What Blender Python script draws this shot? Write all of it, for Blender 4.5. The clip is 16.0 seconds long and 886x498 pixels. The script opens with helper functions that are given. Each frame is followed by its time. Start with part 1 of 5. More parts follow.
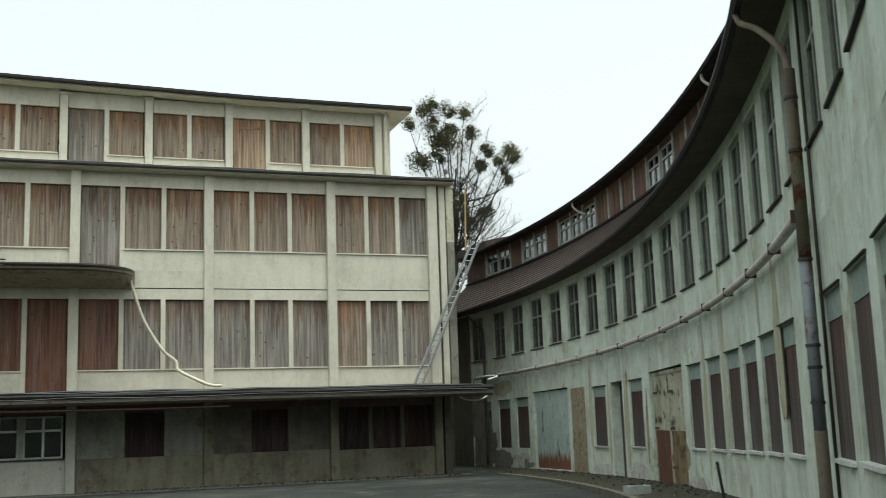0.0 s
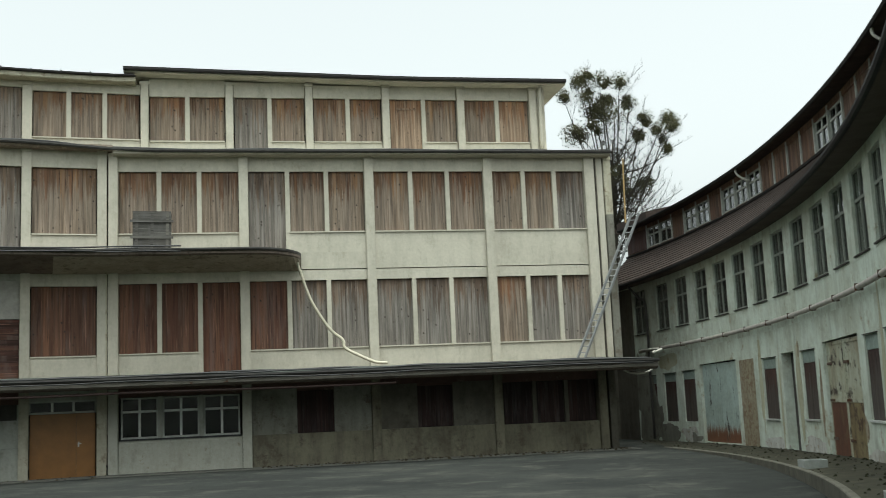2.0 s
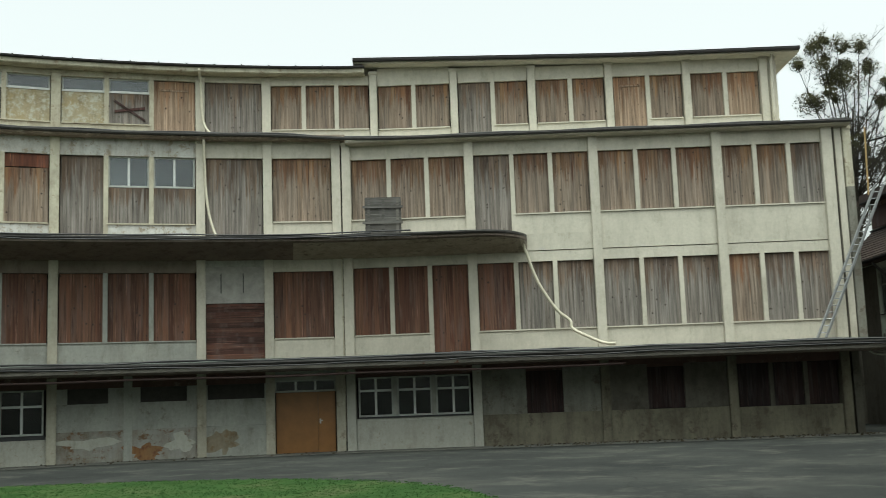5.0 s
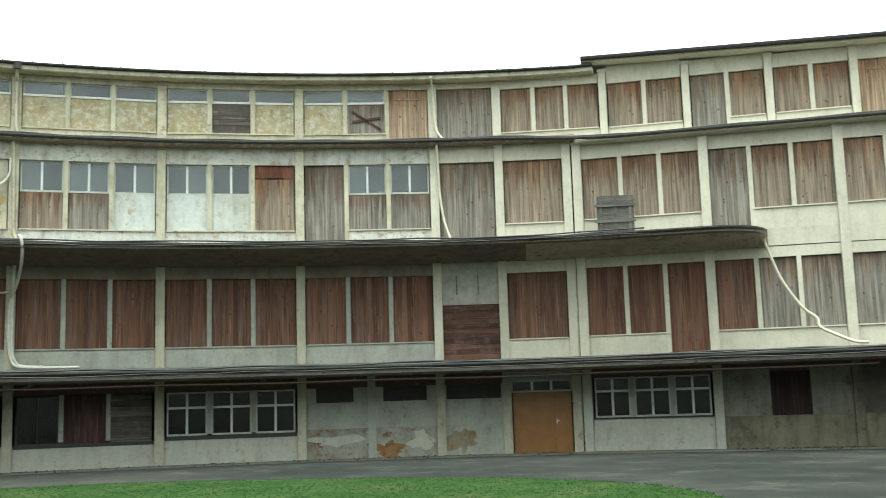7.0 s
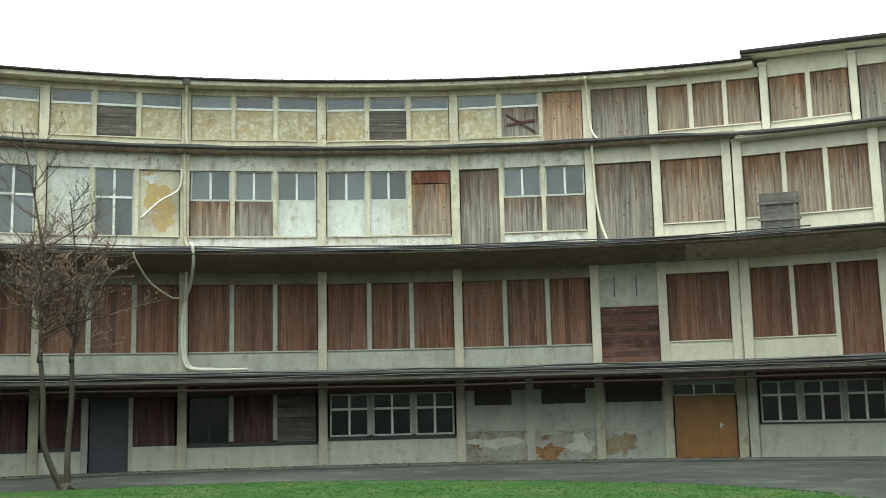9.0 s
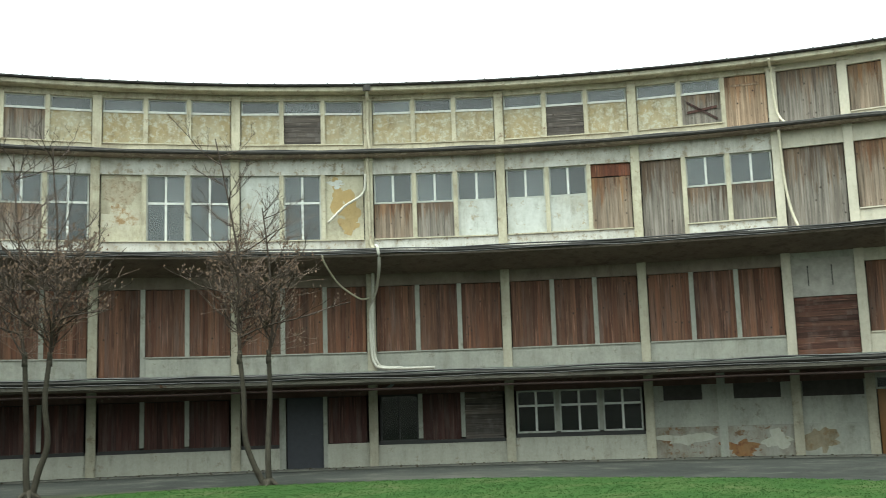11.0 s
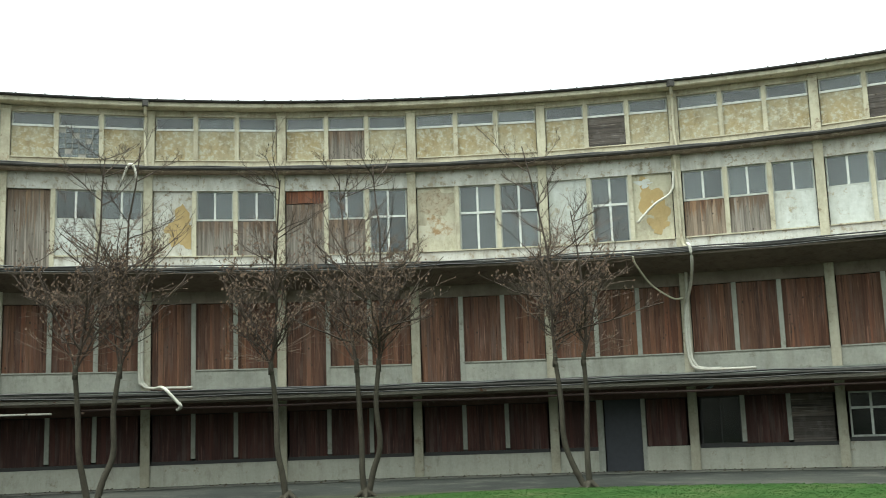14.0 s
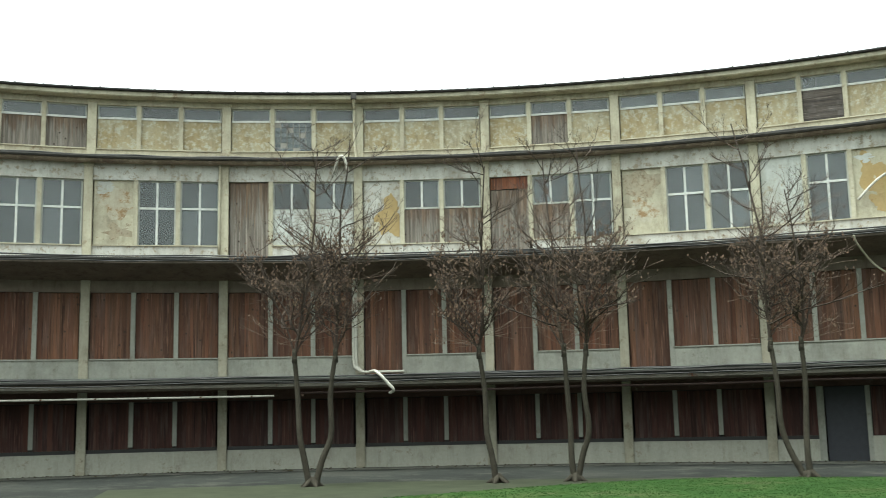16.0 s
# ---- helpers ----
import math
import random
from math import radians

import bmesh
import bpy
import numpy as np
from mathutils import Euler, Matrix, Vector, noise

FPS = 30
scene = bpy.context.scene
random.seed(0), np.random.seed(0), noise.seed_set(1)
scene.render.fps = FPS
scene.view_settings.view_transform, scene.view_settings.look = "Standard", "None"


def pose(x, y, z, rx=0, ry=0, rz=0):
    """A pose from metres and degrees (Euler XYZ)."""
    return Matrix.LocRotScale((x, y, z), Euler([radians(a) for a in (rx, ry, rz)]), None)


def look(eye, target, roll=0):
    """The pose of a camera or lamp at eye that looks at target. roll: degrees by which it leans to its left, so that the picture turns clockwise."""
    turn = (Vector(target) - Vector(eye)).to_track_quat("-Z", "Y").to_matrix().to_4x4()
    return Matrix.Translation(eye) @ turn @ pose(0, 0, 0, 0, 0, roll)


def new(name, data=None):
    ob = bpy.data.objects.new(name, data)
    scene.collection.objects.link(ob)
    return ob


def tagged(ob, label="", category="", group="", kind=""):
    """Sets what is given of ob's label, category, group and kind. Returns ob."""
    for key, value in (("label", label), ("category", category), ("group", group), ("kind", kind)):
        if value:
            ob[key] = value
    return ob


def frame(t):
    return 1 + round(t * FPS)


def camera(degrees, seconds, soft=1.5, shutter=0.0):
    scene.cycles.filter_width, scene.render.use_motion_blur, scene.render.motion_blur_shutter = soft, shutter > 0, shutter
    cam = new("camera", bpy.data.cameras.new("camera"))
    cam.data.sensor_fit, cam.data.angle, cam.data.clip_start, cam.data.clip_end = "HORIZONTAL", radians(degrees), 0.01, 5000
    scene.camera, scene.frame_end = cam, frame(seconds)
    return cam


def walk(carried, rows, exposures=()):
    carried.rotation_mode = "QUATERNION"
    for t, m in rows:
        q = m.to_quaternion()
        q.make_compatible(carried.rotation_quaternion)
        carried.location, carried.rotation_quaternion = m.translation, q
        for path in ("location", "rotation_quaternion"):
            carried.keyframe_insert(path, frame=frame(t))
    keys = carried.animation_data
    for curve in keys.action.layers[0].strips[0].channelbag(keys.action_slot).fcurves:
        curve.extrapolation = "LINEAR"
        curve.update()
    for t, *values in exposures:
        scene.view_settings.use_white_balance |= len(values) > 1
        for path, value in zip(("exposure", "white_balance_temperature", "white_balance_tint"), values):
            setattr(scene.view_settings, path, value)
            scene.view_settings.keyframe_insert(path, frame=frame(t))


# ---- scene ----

EYE = 1.95
cam = camera(45.06, 16.0, soft=0.75, shutter=0.3)
# seconds, yaw, pitch and roll of the camera, which turns where it stands
TURN = [
(0.0, 0.03, 9.24, -1.99), (0.5, 2.67, 9.13, -1.98), (1.0, 4.10, 8.14, -2.07), (1.5, 6.76, 7.90, -2.61),
(2.0, 8.67, 8.25, -2.52), (2.5, 11.59, 9.04, -2.54), (3.0, 13.54, 9.13, -2.75), (5.5, 23.86, 7.22, -2.06),
(6.0, 27.40, 7.01, -2.18), (6.5, 30.50, 7.31, -1.95), (7.0, 33.42, 8.13, -1.74), (7.5, 36.25, 8.11, -1.72),
(8.0, 38.04, 8.30, -1.62), (8.5, 39.88, 8.42, -1.38), (9.0, 41.85, 8.49, -1.36), (11.5, 54.40, 8.59, -2.00),
(12.0, 57.07, 8.57, -2.03), (12.5, 59.69, 8.49, -1.90), (13.0, 63.17, 8.87, -2.10), (13.5, 66.11, 9.34, -1.94),
(14.0, 68.36, 9.24, -1.91), (14.5, 70.68, 9.07, -1.94), (15.0, 73.50, 9.10, -1.60), (15.5, 76.54, 8.92, -1.60),
(16.0, 79.48, 8.72, -1.27)]


def aim(yaw, pitch, roll):
    a, b = radians(yaw), radians(pitch)
    eye = Vector((0, 0, EYE))
    return look(eye, eye + Vector((-math.sin(a) * math.cos(b), math.cos(a) * math.cos(b), math.sin(b))), roll)


walk(cam, [(t, aim(*turn)) for t, *turn in TURN], [(0.0, -0.86, 6330.0, -1.0), (1.5, -0.92, 6320.0, -1.0), (3.0, -0.92, 6380.0, -1.0), (5.5, -0.86, 6380.0, -4.0), (6.0, -0.27, 6340.0, -7.0), (9.0, -0.27, 6370.0, -7.0), (12.0, -0.31, 6440.0, -6.0), (16.0, -0.33, 6450.0, -5.0)])

# ---- light: an overcast sky ----
SUN_UP, SUN_TURN = 74.0, 150.0
world = bpy.data.worlds.new("overcast")
scene.world = world
world.use_nodes = True
wn, wl = world.node_tree.nodes, world.node_tree.links
sky = wn.new("ShaderNodeTexSky")
sky.sky_type, sky.sun_disc = "NISHITA", False
sky.sun_elevation, sky.sun_rotation = radians(SUN_UP), radians(SUN_TURN)
sky.air_density, sky.dust_density, sky.ozone_density = 1.0, 6.0, 1.0
cloud = wn.new("ShaderNodeHueSaturation")
cloud.inputs["Saturation"].default_value = 0.12
wl.new(sky.outputs[0], cloud.inputs["Color"])
wl.new(cloud.outputs[0], wn["Background"].inputs[0])
wn["Background"].inputs[1].default_value = 0.60
sun = new("sun", bpy.data.lights.new("sun", "SUN"))
sun.data.energy, sun.data.angle, sun.data.color = 0.72, radians(60), (1.0, 0.96, 0.9)
sun_way = Vector((math.sin(radians(SUN_TURN)) * math.cos(radians(SUN_UP)), math.cos(radians(SUN_TURN)) * math.cos(radians(SUN_UP)), math.sin(radians(SUN_UP))))
sun.matrix_world = look(sun_way * 80, (0, 0, 0))


# ---- materials ----
def nodes_of(name, rough=0.8, metal=0.0):
    m = bpy.data.materials.new(name)
    m.use_nodes = True
    n, l = m.node_tree.nodes, m.node_tree.links
    b = n["Principled BSDF"]
    b.inputs["Roughness"].default_value, b.inputs["Metallic"].default_value = rough, metal
    return m, n, l, b


def ramp(n, l, source, stops):
    r = n.new("ShaderNodeValToRGB")
    while len(r.color_ramp.elements) < len(stops):
        r.color_ramp.elements.new(0.5)
    for e, (p, c) in zip(r.color_ramp.elements, stops):
        e.position, e.color = p, (*c, 1)
    l.new(source, r.inputs[0])
    return r.outputs[0]


def coords(n, l, scale, jitter=True, kind="Object"):
    """Object coordinates, stretched, and shifted at random from object to object."""
    tc, mp = n.new("ShaderNodeTexCoord"), n.new("ShaderNodeMapping")
    mp.inputs["Scale"].default_value = scale
    l.new(tc.outputs[kind], mp.inputs["Vector"])
    if jitter:
        oi, mul = n.new("ShaderNodeObjectInfo"), n.new("ShaderNodeMath")
        mul.operation = "MULTIPLY"
        mul.inputs[1].default_value = 57.0
        l.new(oi.outputs["Random"], mul.inputs[0])
        l.new(mul.outputs[0], mp.inputs["Location"])
    return mp.outputs[0]


def noisy(n, l, vec, scale, detail=4.0, rough=0.6):
    t = n.new("ShaderNodeTexNoise")
    t.inputs["Scale"].default_value, t.inputs["Detail"].default_value, t.inputs["Roughness"].default_value = scale, detail, rough
    l.new(vec, t.inputs["Vector"])
    return t.outputs["Fac"]


def mix(n, l, fac, a, b, how="MIX"):
    m = n.new("ShaderNodeMix")
    m.data_type, m.blend_type = "RGBA", how
    for sock, v in ((m.inputs["Factor"], fac), (m.inputs["A"], a), (m.inputs["B"], b)):
        if isinstance(v, (int, float)):
            sock.default_value = v
        elif isinstance(v, tuple):
            sock.default_value = (*v, 1)
        else:
            l.new(v, sock)
    return m.outputs["Result"]


def relief(n, l, b, height, strength, dist=0.02):
    bp = n.new("ShaderNodeBump")
    bp.inputs["Strength"].default_value, bp.inputs["Distance"].default_value = strength, dist
    l.new(height, bp.inputs["Height"])
    l.new(bp.outputs[0], b.inputs["Normal"])


def step_mask(n, l, source, lo, hi):
    return ramp(n, l, source, [(lo, (0, 0, 0)), (hi, (1, 1, 1))])


def painted(name, base, grime, patch, streak=0.35, peel=0.0, peel_colour=(0.4, 0.3, 0.18), rough=0.85, flake=2.4):
    """Old paint or render: stains in runs, mottling and flaked patches."""
    m, n, l, b = nodes_of(name, rough)
    v = coords(n, l, (1, 1, 1))
    runs = noisy(n, l, coords(n, l, (1.6, 1.6, 0.22)), 1.0, 8.0, 0.72)
    dirt = noisy(n, l, v, 0.35, 9.0, 0.72)
    blot = noisy(n, l, v, 0.7, 6.0, 0.65)
    fine = noisy(n, l, v, 9.0, 6.0, 0.7)
    scuff = noisy(n, l, coords(n, l, (2.6, 2.6, 1.1)), 1.0, 9.0, 0.78)
    c = mix(n, l, step_mask(n, l, blot, 0.42, 0.72), base, patch)
    f = n.new("ShaderNodeMath")
    f.operation = "MULTIPLY"
    f.inputs[1].default_value = streak
    l.new(step_mask(n, l, runs, 0.47, 0.80), f.inputs[0])
    c = mix(n, l, f.outputs[0], c, grime)
    f2 = n.new("ShaderNodeMath")
    f2.operation = "MULTIPLY"
    f2.inputs[1].default_value = streak * 0.8
    l.new(step_mask(n, l, dirt, 0.52, 0.78), f2.inputs[0])
    c = mix(n, l, f2.outputs[0], c, grime)
    if peel:
        pl = noisy(n, l, v, flake, 9.0, 0.75)
        c = mix(n, l, step_mask(n, l, pl, 0.60 - 0.25 * peel, 0.68 - 0.25 * peel), c, peel_colour)
    c = mix(n, l, 0.15 + 0.35 * streak, c, ramp(n, l, fine, [(0.25, (0.5, 0.5, 0.5)), (0.7, (1.05, 1.05, 1.05))]), "MULTIPLY")
    c = mix(n, l, min(1.0, 0.1 + streak), c, ramp(n, l, scuff, [(0.34, (0.62, 0.60, 0.55)), (0.46, (0.97, 0.97, 0.96)), (0.7, (1.12, 1.12, 1.12))]), "MULTIPLY")
    l.new(c, b.inputs["Base Color"])
    relief(n, l, b, fine, 0.35, 0.01)
    return m


def mix_value(n, l, height):
    """0 at the head of a board, growing towards its foot."""
    f = n.new("ShaderNodeMath")
    f.operation = "MULTIPLY_ADD"
    f.inputs[1].default_value = -0.75
    f.inputs[2].default_value = 0.62
    l.new(height, f.inputs[0])
    return f.outputs[0]


def boards(name, tones, along="z", knots=True, rough=0.85, bleach=None):
    """Rough planks: a tone per plank, grain along it, grey weathering and knots."""
    m, n, l, b = nodes_of(name, rough)
    geo = n.new("ShaderNodeNewGeometry")
    stretch = {"z": (11, 11, 0.35), "x": (0.35, 11, 11)}[along]
    add = n.new("ShaderNodeVectorMath")
    l.new(coords(n, l, stretch), add.inputs[0])
    mul = n.new("ShaderNodeMath")
    mul.operation = "MULTIPLY"
    mul.inputs[1].default_value = 83.0
    l.new(geo.outputs["Random Per Island"], mul.inputs[0])
    l.new(mul.outputs[0], add.inputs[1])
    grain = noisy(n, l, add.outputs[0], 1.0, 6.0, 0.7)
    oi = n.new("ShaderNodeObjectInfo")
    tone = ramp(n, l, oi.outputs["Random"], [(i / (len(tones) - 1), t) for i, t in enumerate(tones)])
    shuffle, part_of = n.new("ShaderNodeMath"), n.new("ShaderNodeMath")
    shuffle.operation, part_of.operation = "MULTIPLY", "FRACT"
    shuffle.inputs[1].default_value = 17.3
    l.new(oi.outputs["Random"], shuffle.inputs[0])
    l.new(shuffle.outputs[0], part_of.inputs[0])
    tone = mix(n, l, 1.0, tone, ramp(n, l, part_of.outputs[0], [(0.0, (0.68, 0.66, 0.64)), (0.5, (0.98, 0.98, 0.97)), (1.0, (1.30, 1.27, 1.22))]), "MULTIPLY")
    patchy = noisy(n, l, coords(n, l, (0.5, 0.5, 0.15), False), 1.0, 2.0)
    tone = mix(n, l, 1.0, tone, ramp(n, l, patchy, [(0.3, (0.78, 0.76, 0.76)), (0.5, (1, 1, 1)), (0.7, (1.15, 1.06, 0.98))]), "MULTIPLY")
    c = mix(n, l, 1.0, tone, ramp(n, l, grain, [(0.25, (0.38, 0.35, 0.33)), (0.5, (0.97, 0.97, 0.96)), (0.8, (1.5, 1.46, 1.42))]), "MULTIPLY")
    wear = noisy(n, l, coords(n, l, (3.0, 3.0, 0.5)), 1.0, 4.0)
    c = mix(n, l, step_mask(n, l, wear, 0.5, 0.9), c, tuple(x * 0.55 + 0.075 for x in tones[-1]))
    pale = noisy(n, l, coords(n, l, (22.0, 22.0, 0.6) if along == "z" else (0.6, 22.0, 22.0)), 1.0, 3.0)
    c = mix(n, l, step_mask(n, l, pale, 0.60, 0.70), c, tuple(min(0.42, x * 1.75 + 0.02) for x in tones[-1]))
    dark = noisy(n, l, coords(n, l, (14.0, 14.0, 0.35) if along == "z" else (0.35, 14.0, 14.0)), 1.3, 3.0)
    c = mix(n, l, step_mask(n, l, dark, 0.57, 0.68), c, tuple(x * 0.3 for x in tones[0]))
    if bleach:
        # bare wood stays warm below the lintel and turns grey where rain reaches it
        high = n.new("ShaderNodeSeparateXYZ")
        l.new(coords(n, l, (1, 1, 1), False, "Generated"), high.inputs[0])
        run = noisy(n, l, coords(n, l, (9.0, 9.0, 0.5)), 1.0, 5.0, 0.7)
        reach = n.new("ShaderNodeMath")
        reach.operation = "MULTIPLY_ADD"
        reach.inputs[1].default_value = 1.6
        l.new(run, reach.inputs[0])
        l.new(mix_value(n, l, high.outputs[2]), reach.inputs[2])
        aged = mix(n, l, 1.0, mix(n, l, 0.22, bleach, tone), ramp(n, l, grain, [(0.30, (0.34, 0.32, 0.30)), (0.46, (0.86, 0.85, 0.84)), (0.66, (1.7, 1.72, 1.74))]), "MULTIPLY")
        c = mix(n, l, step_mask(n, l, reach.outputs[0], 0.80, 1.38), c, aged)
    if knots:
        vo = n.new("ShaderNodeTexVoronoi")
        vo.inputs["Scale"].default_value = 3.4
        l.new(coords(n, l, (1, 1, 0.8)), vo.inputs["Vector"])
        c = mix(n, l, ramp(n, l, vo.outputs["Distance"], [(0.065, (1, 1, 1)), (0.14, (0, 0, 0))]), c, (0.04, 0.03, 0.022))
    l.new(c, b.inputs["Base Color"])
    relief(n, l, b, grain, 0.5, 0.006)
    return m


def plain(name, base, rough=0.6, metal=0.0, vary=0.35, scale=6.0, rust=None):
    m, n, l, b = nodes_of(name, rough, metal)
    b.inputs["Specular IOR Level"].default_value = 0.25 if rough > 0.7 else 0.5
    v = coords(n, l, (1, 1, 1))
    f = noisy(n, l, v, scale, 5.0, 0.65)
    c = mix(n, l, vary, base, ramp(n, l, f, [(0.3, tuple(x * 0.45 for x in base)), (0.7, tuple(min(1, x * 1.3) for x in base))]))
    if rust:
        c = mix(n, l, step_mask(n, l, noisy(n, l, v, 2.3, 7.0, 0.7), rust, rust + 0.06), c, (0.10, 0.042, 0.02))
    l.new(c, b.inputs["Base Color"])
    relief(n, l, b, f, 0.2, 0.004)
    return m


def glazing(name, tint, dust):
    """A dusty window pane: clear glass under a thin film of dirt."""
    m, n, l, b = nodes_of(name, 0.06)
    b.inputs["IOR"].default_value = 1.5
    v = coords(n, l, (1, 1, 1))
    f = noisy(n, l, v, 1.6, 4.0)
    l.new(mix(n, l, f, tint, tuple(x * 0.6 for x in tint)), b.inputs["Base Color"])
    t = n.new("ShaderNodeMapRange")
    t.inputs["To Min"].default_value, t.inputs["To Max"].default_value = 1.0, 1.0 - 0.9 * dust
    l.new(f, t.inputs["Value"])
    oi, vary = n.new("ShaderNodeObjectInfo"), n.new("ShaderNodeMath")
    vary.operation = "MULTIPLY_ADD"
    vary.inputs[1].default_value = -1.6 * dust
    l.new(oi.outputs["Random"], vary.inputs[0])
    l.new(t.outputs[0], vary.inputs[2])
    l.new(vary.outputs[0], b.inputs["Transmission Weight"])
    return m


CREAM = painted("cream_paint", (0.525, 0.50, 0.412), (0.24, 0.22, 0.175), (0.465, 0.442, 0.362), 0.40)
OLD_CREAM = painted("stained_cream_paint", (0.49, 0.465, 0.355), (0.17, 0.14, 0.095), (0.36, 0.335, 0.255), 0.7, 0.1, (0.24, 0.19, 0.13))
LEDGE = painted("brown_stained_ledge", (0.25, 0.205, 0.155), (0.10, 0.07, 0.05), (0.17, 0.13, 0.10), 0.7, 0.25, (0.34, 0.30, 0.24), flake=3.0)
POST = painted("dirty_cream_column_paint", (0.43, 0.41, 0.325), (0.19, 0.165, 0.12), (0.36, 0.34, 0.265), 0.6, 0.12, (0.25, 0.215, 0.155))
# Dirty grey render, darkened for shade under the slab and in the corner.
DIRT_SHADE = painted("dirty_shaded_render", (0.225, 0.225, 0.19), (0.09, 0.08, 0.06), (0.17, 0.165, 0.135), 0.8, 0.2, (0.12, 0.105, 0.08))
GREY_RENDER = painted("grey_green_render", (0.355, 0.362, 0.318), (0.16, 0.155, 0.125), (0.30, 0.31, 0.28), 0.6, 0.05, (0.22, 0.21, 0.175))
# Stained render with slab and corner shade put into its dark base.
SHADE_STAINED = painted("stained_shaded_render", (0.118, 0.11, 0.086), (0.04, 0.032, 0.024), (0.085, 0.077, 0.06), 0.85, 0.2, (0.07, 0.06, 0.046), flake=1.5)
RUST_STAINED = painted("rust_stained_plinth", (0.32, 0.32, 0.285), (0.15, 0.09, 0.05), (0.23, 0.215, 0.175), 0.7, 0.25, (0.17, 0.10, 0.05))
WHITE_FLAKING = painted("flaking_white_paint", (0.56, 0.565, 0.53), (0.20, 0.165, 0.12), (0.48, 0.465, 0.41), 0.75, 0.3, (0.29, 0.25, 0.185), flake=4.5)
WHITE_PANEL = painted("white_panel_paint", (0.51, 0.535, 0.515), (0.29, 0.265, 0.195), (0.40, 0.41, 0.375), 0.6, 0.12, (0.34, 0.30, 0.22))
TAN_PLASTER = painted("peeling_tan_plaster", (0.335, 0.275, 0.155), (0.20, 0.15, 0.08), (0.40, 0.385, 0.29), 0.8, 0.42, (0.44, 0.425, 0.34), flake=5.0)
PEELED = painted("peeled_plaster_over_brick", (0.47, 0.445, 0.355), (0.25, 0.20, 0.13), (0.41, 0.37, 0.28), 0.6, 0.42, (0.29, 0.195, 0.10), flake=1.7)
PALE_SOFFIT = painted("dirty_cream_soffit", (0.33, 0.30, 0.235), (0.16, 0.135, 0.10), (0.26, 0.23, 0.175), 0.7, 0.2, (0.16, 0.13, 0.095))
OCHRE = painted("bare_ochre_plaster", (0.37, 0.27, 0.12), (0.22, 0.15, 0.07), (0.42, 0.33, 0.17), 0.5, 0.1, (0.30, 0.20, 0.09), flake=5.0)
BARE_BRICK = painted("pale_bare_brickwork", (0.36, 0.315, 0.225), (0.20, 0.165, 0.11), (0.44, 0.41, 0.33), 0.7, 0.35, (0.27, 0.21, 0.14), flake=6.0)
RUST_BLOOM = painted("rust_stain", (0.24, 0.115, 0.04), (0.12, 0.055, 0.025), (0.30, 0.19, 0.09), 0.6, 0.35, (0.16, 0.07, 0.03), flake=3.0)
TAN_DAMP = painted("tan_damp_stain", (0.25, 0.205, 0.13), (0.14, 0.10, 0.06), (0.30, 0.28, 0.22), 0.7, 0.3, (0.20, 0.14, 0.075), flake=2.5)
# Red-brown paint; on ground-floor lintels its dark also stands for slab shade.
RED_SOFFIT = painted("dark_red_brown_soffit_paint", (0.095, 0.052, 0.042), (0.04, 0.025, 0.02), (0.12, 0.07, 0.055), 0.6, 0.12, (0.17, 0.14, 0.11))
# Yellowed plinth; its base is also lowered for shade under the slab.
PLINTH = painted("yellowed_shaded_plinth", (0.20, 0.185, 0.132), (0.055, 0.047, 0.032), (0.135, 0.122, 0.086), 0.9, 0.25, (0.10, 0.085, 0.06), flake=1.2)
# Brown lintel and soffit; shade below canopy and slab deepens both colours.
LINTEL = painted("brown_stained_shaded_lintel", (0.19, 0.158, 0.125), (0.09, 0.07, 0.05), (0.15, 0.125, 0.10), 0.6)
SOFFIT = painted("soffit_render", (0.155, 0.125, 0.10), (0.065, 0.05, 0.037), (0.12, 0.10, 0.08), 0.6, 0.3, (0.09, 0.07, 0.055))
WING_RENDER = painted("weathered_wing_render", (0.64, 0.715, 0.63), (0.21, 0.20, 0.145), (0.47, 0.50, 0.40), 0.55, 0.10, (0.36, 0.33, 0.23), flake=1.3)
WOOD = boards("weathered_planks", [(0.15, 0.072, 0.037), (0.155, 0.089, 0.05), (0.17, 0.107, 0.064), (0.155, 0.077, 0.039), (0.215, 0.128, 0.064), (0.15, 0.095, 0.058)], bleach=(0.18, 0.152, 0.12))
WOOD_GREY = boards("grey_planks", [(0.13, 0.09, 0.062), (0.165, 0.125, 0.096), (0.105, 0.072, 0.05), (0.155, 0.108, 0.072), (0.135, 0.11, 0.088)], bleach=(0.165, 0.156, 0.139))
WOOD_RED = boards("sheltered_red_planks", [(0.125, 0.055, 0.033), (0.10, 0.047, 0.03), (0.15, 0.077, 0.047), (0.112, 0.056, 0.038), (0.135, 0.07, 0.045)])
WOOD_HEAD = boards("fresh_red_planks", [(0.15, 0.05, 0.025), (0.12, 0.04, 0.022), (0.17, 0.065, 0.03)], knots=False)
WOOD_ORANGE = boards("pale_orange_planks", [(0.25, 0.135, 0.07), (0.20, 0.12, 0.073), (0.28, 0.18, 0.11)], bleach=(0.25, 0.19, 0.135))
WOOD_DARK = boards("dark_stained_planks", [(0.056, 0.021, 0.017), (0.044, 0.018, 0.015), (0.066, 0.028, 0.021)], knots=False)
# Copy of the dark planks, blacker for shade under the straight slab.
WOOD_SHADE = boards("shade_dark_planks", [(0.026, 0.012, 0.011), (0.02, 0.01, 0.01), (0.032, 0.015, 0.013)], knots=False)
WOOD_RED_FLAT = boards("horizontal_red_planks", [(0.085, 0.034, 0.022), (0.055, 0.024, 0.017), (0.11, 0.052, 0.034)], along="x", knots=False)
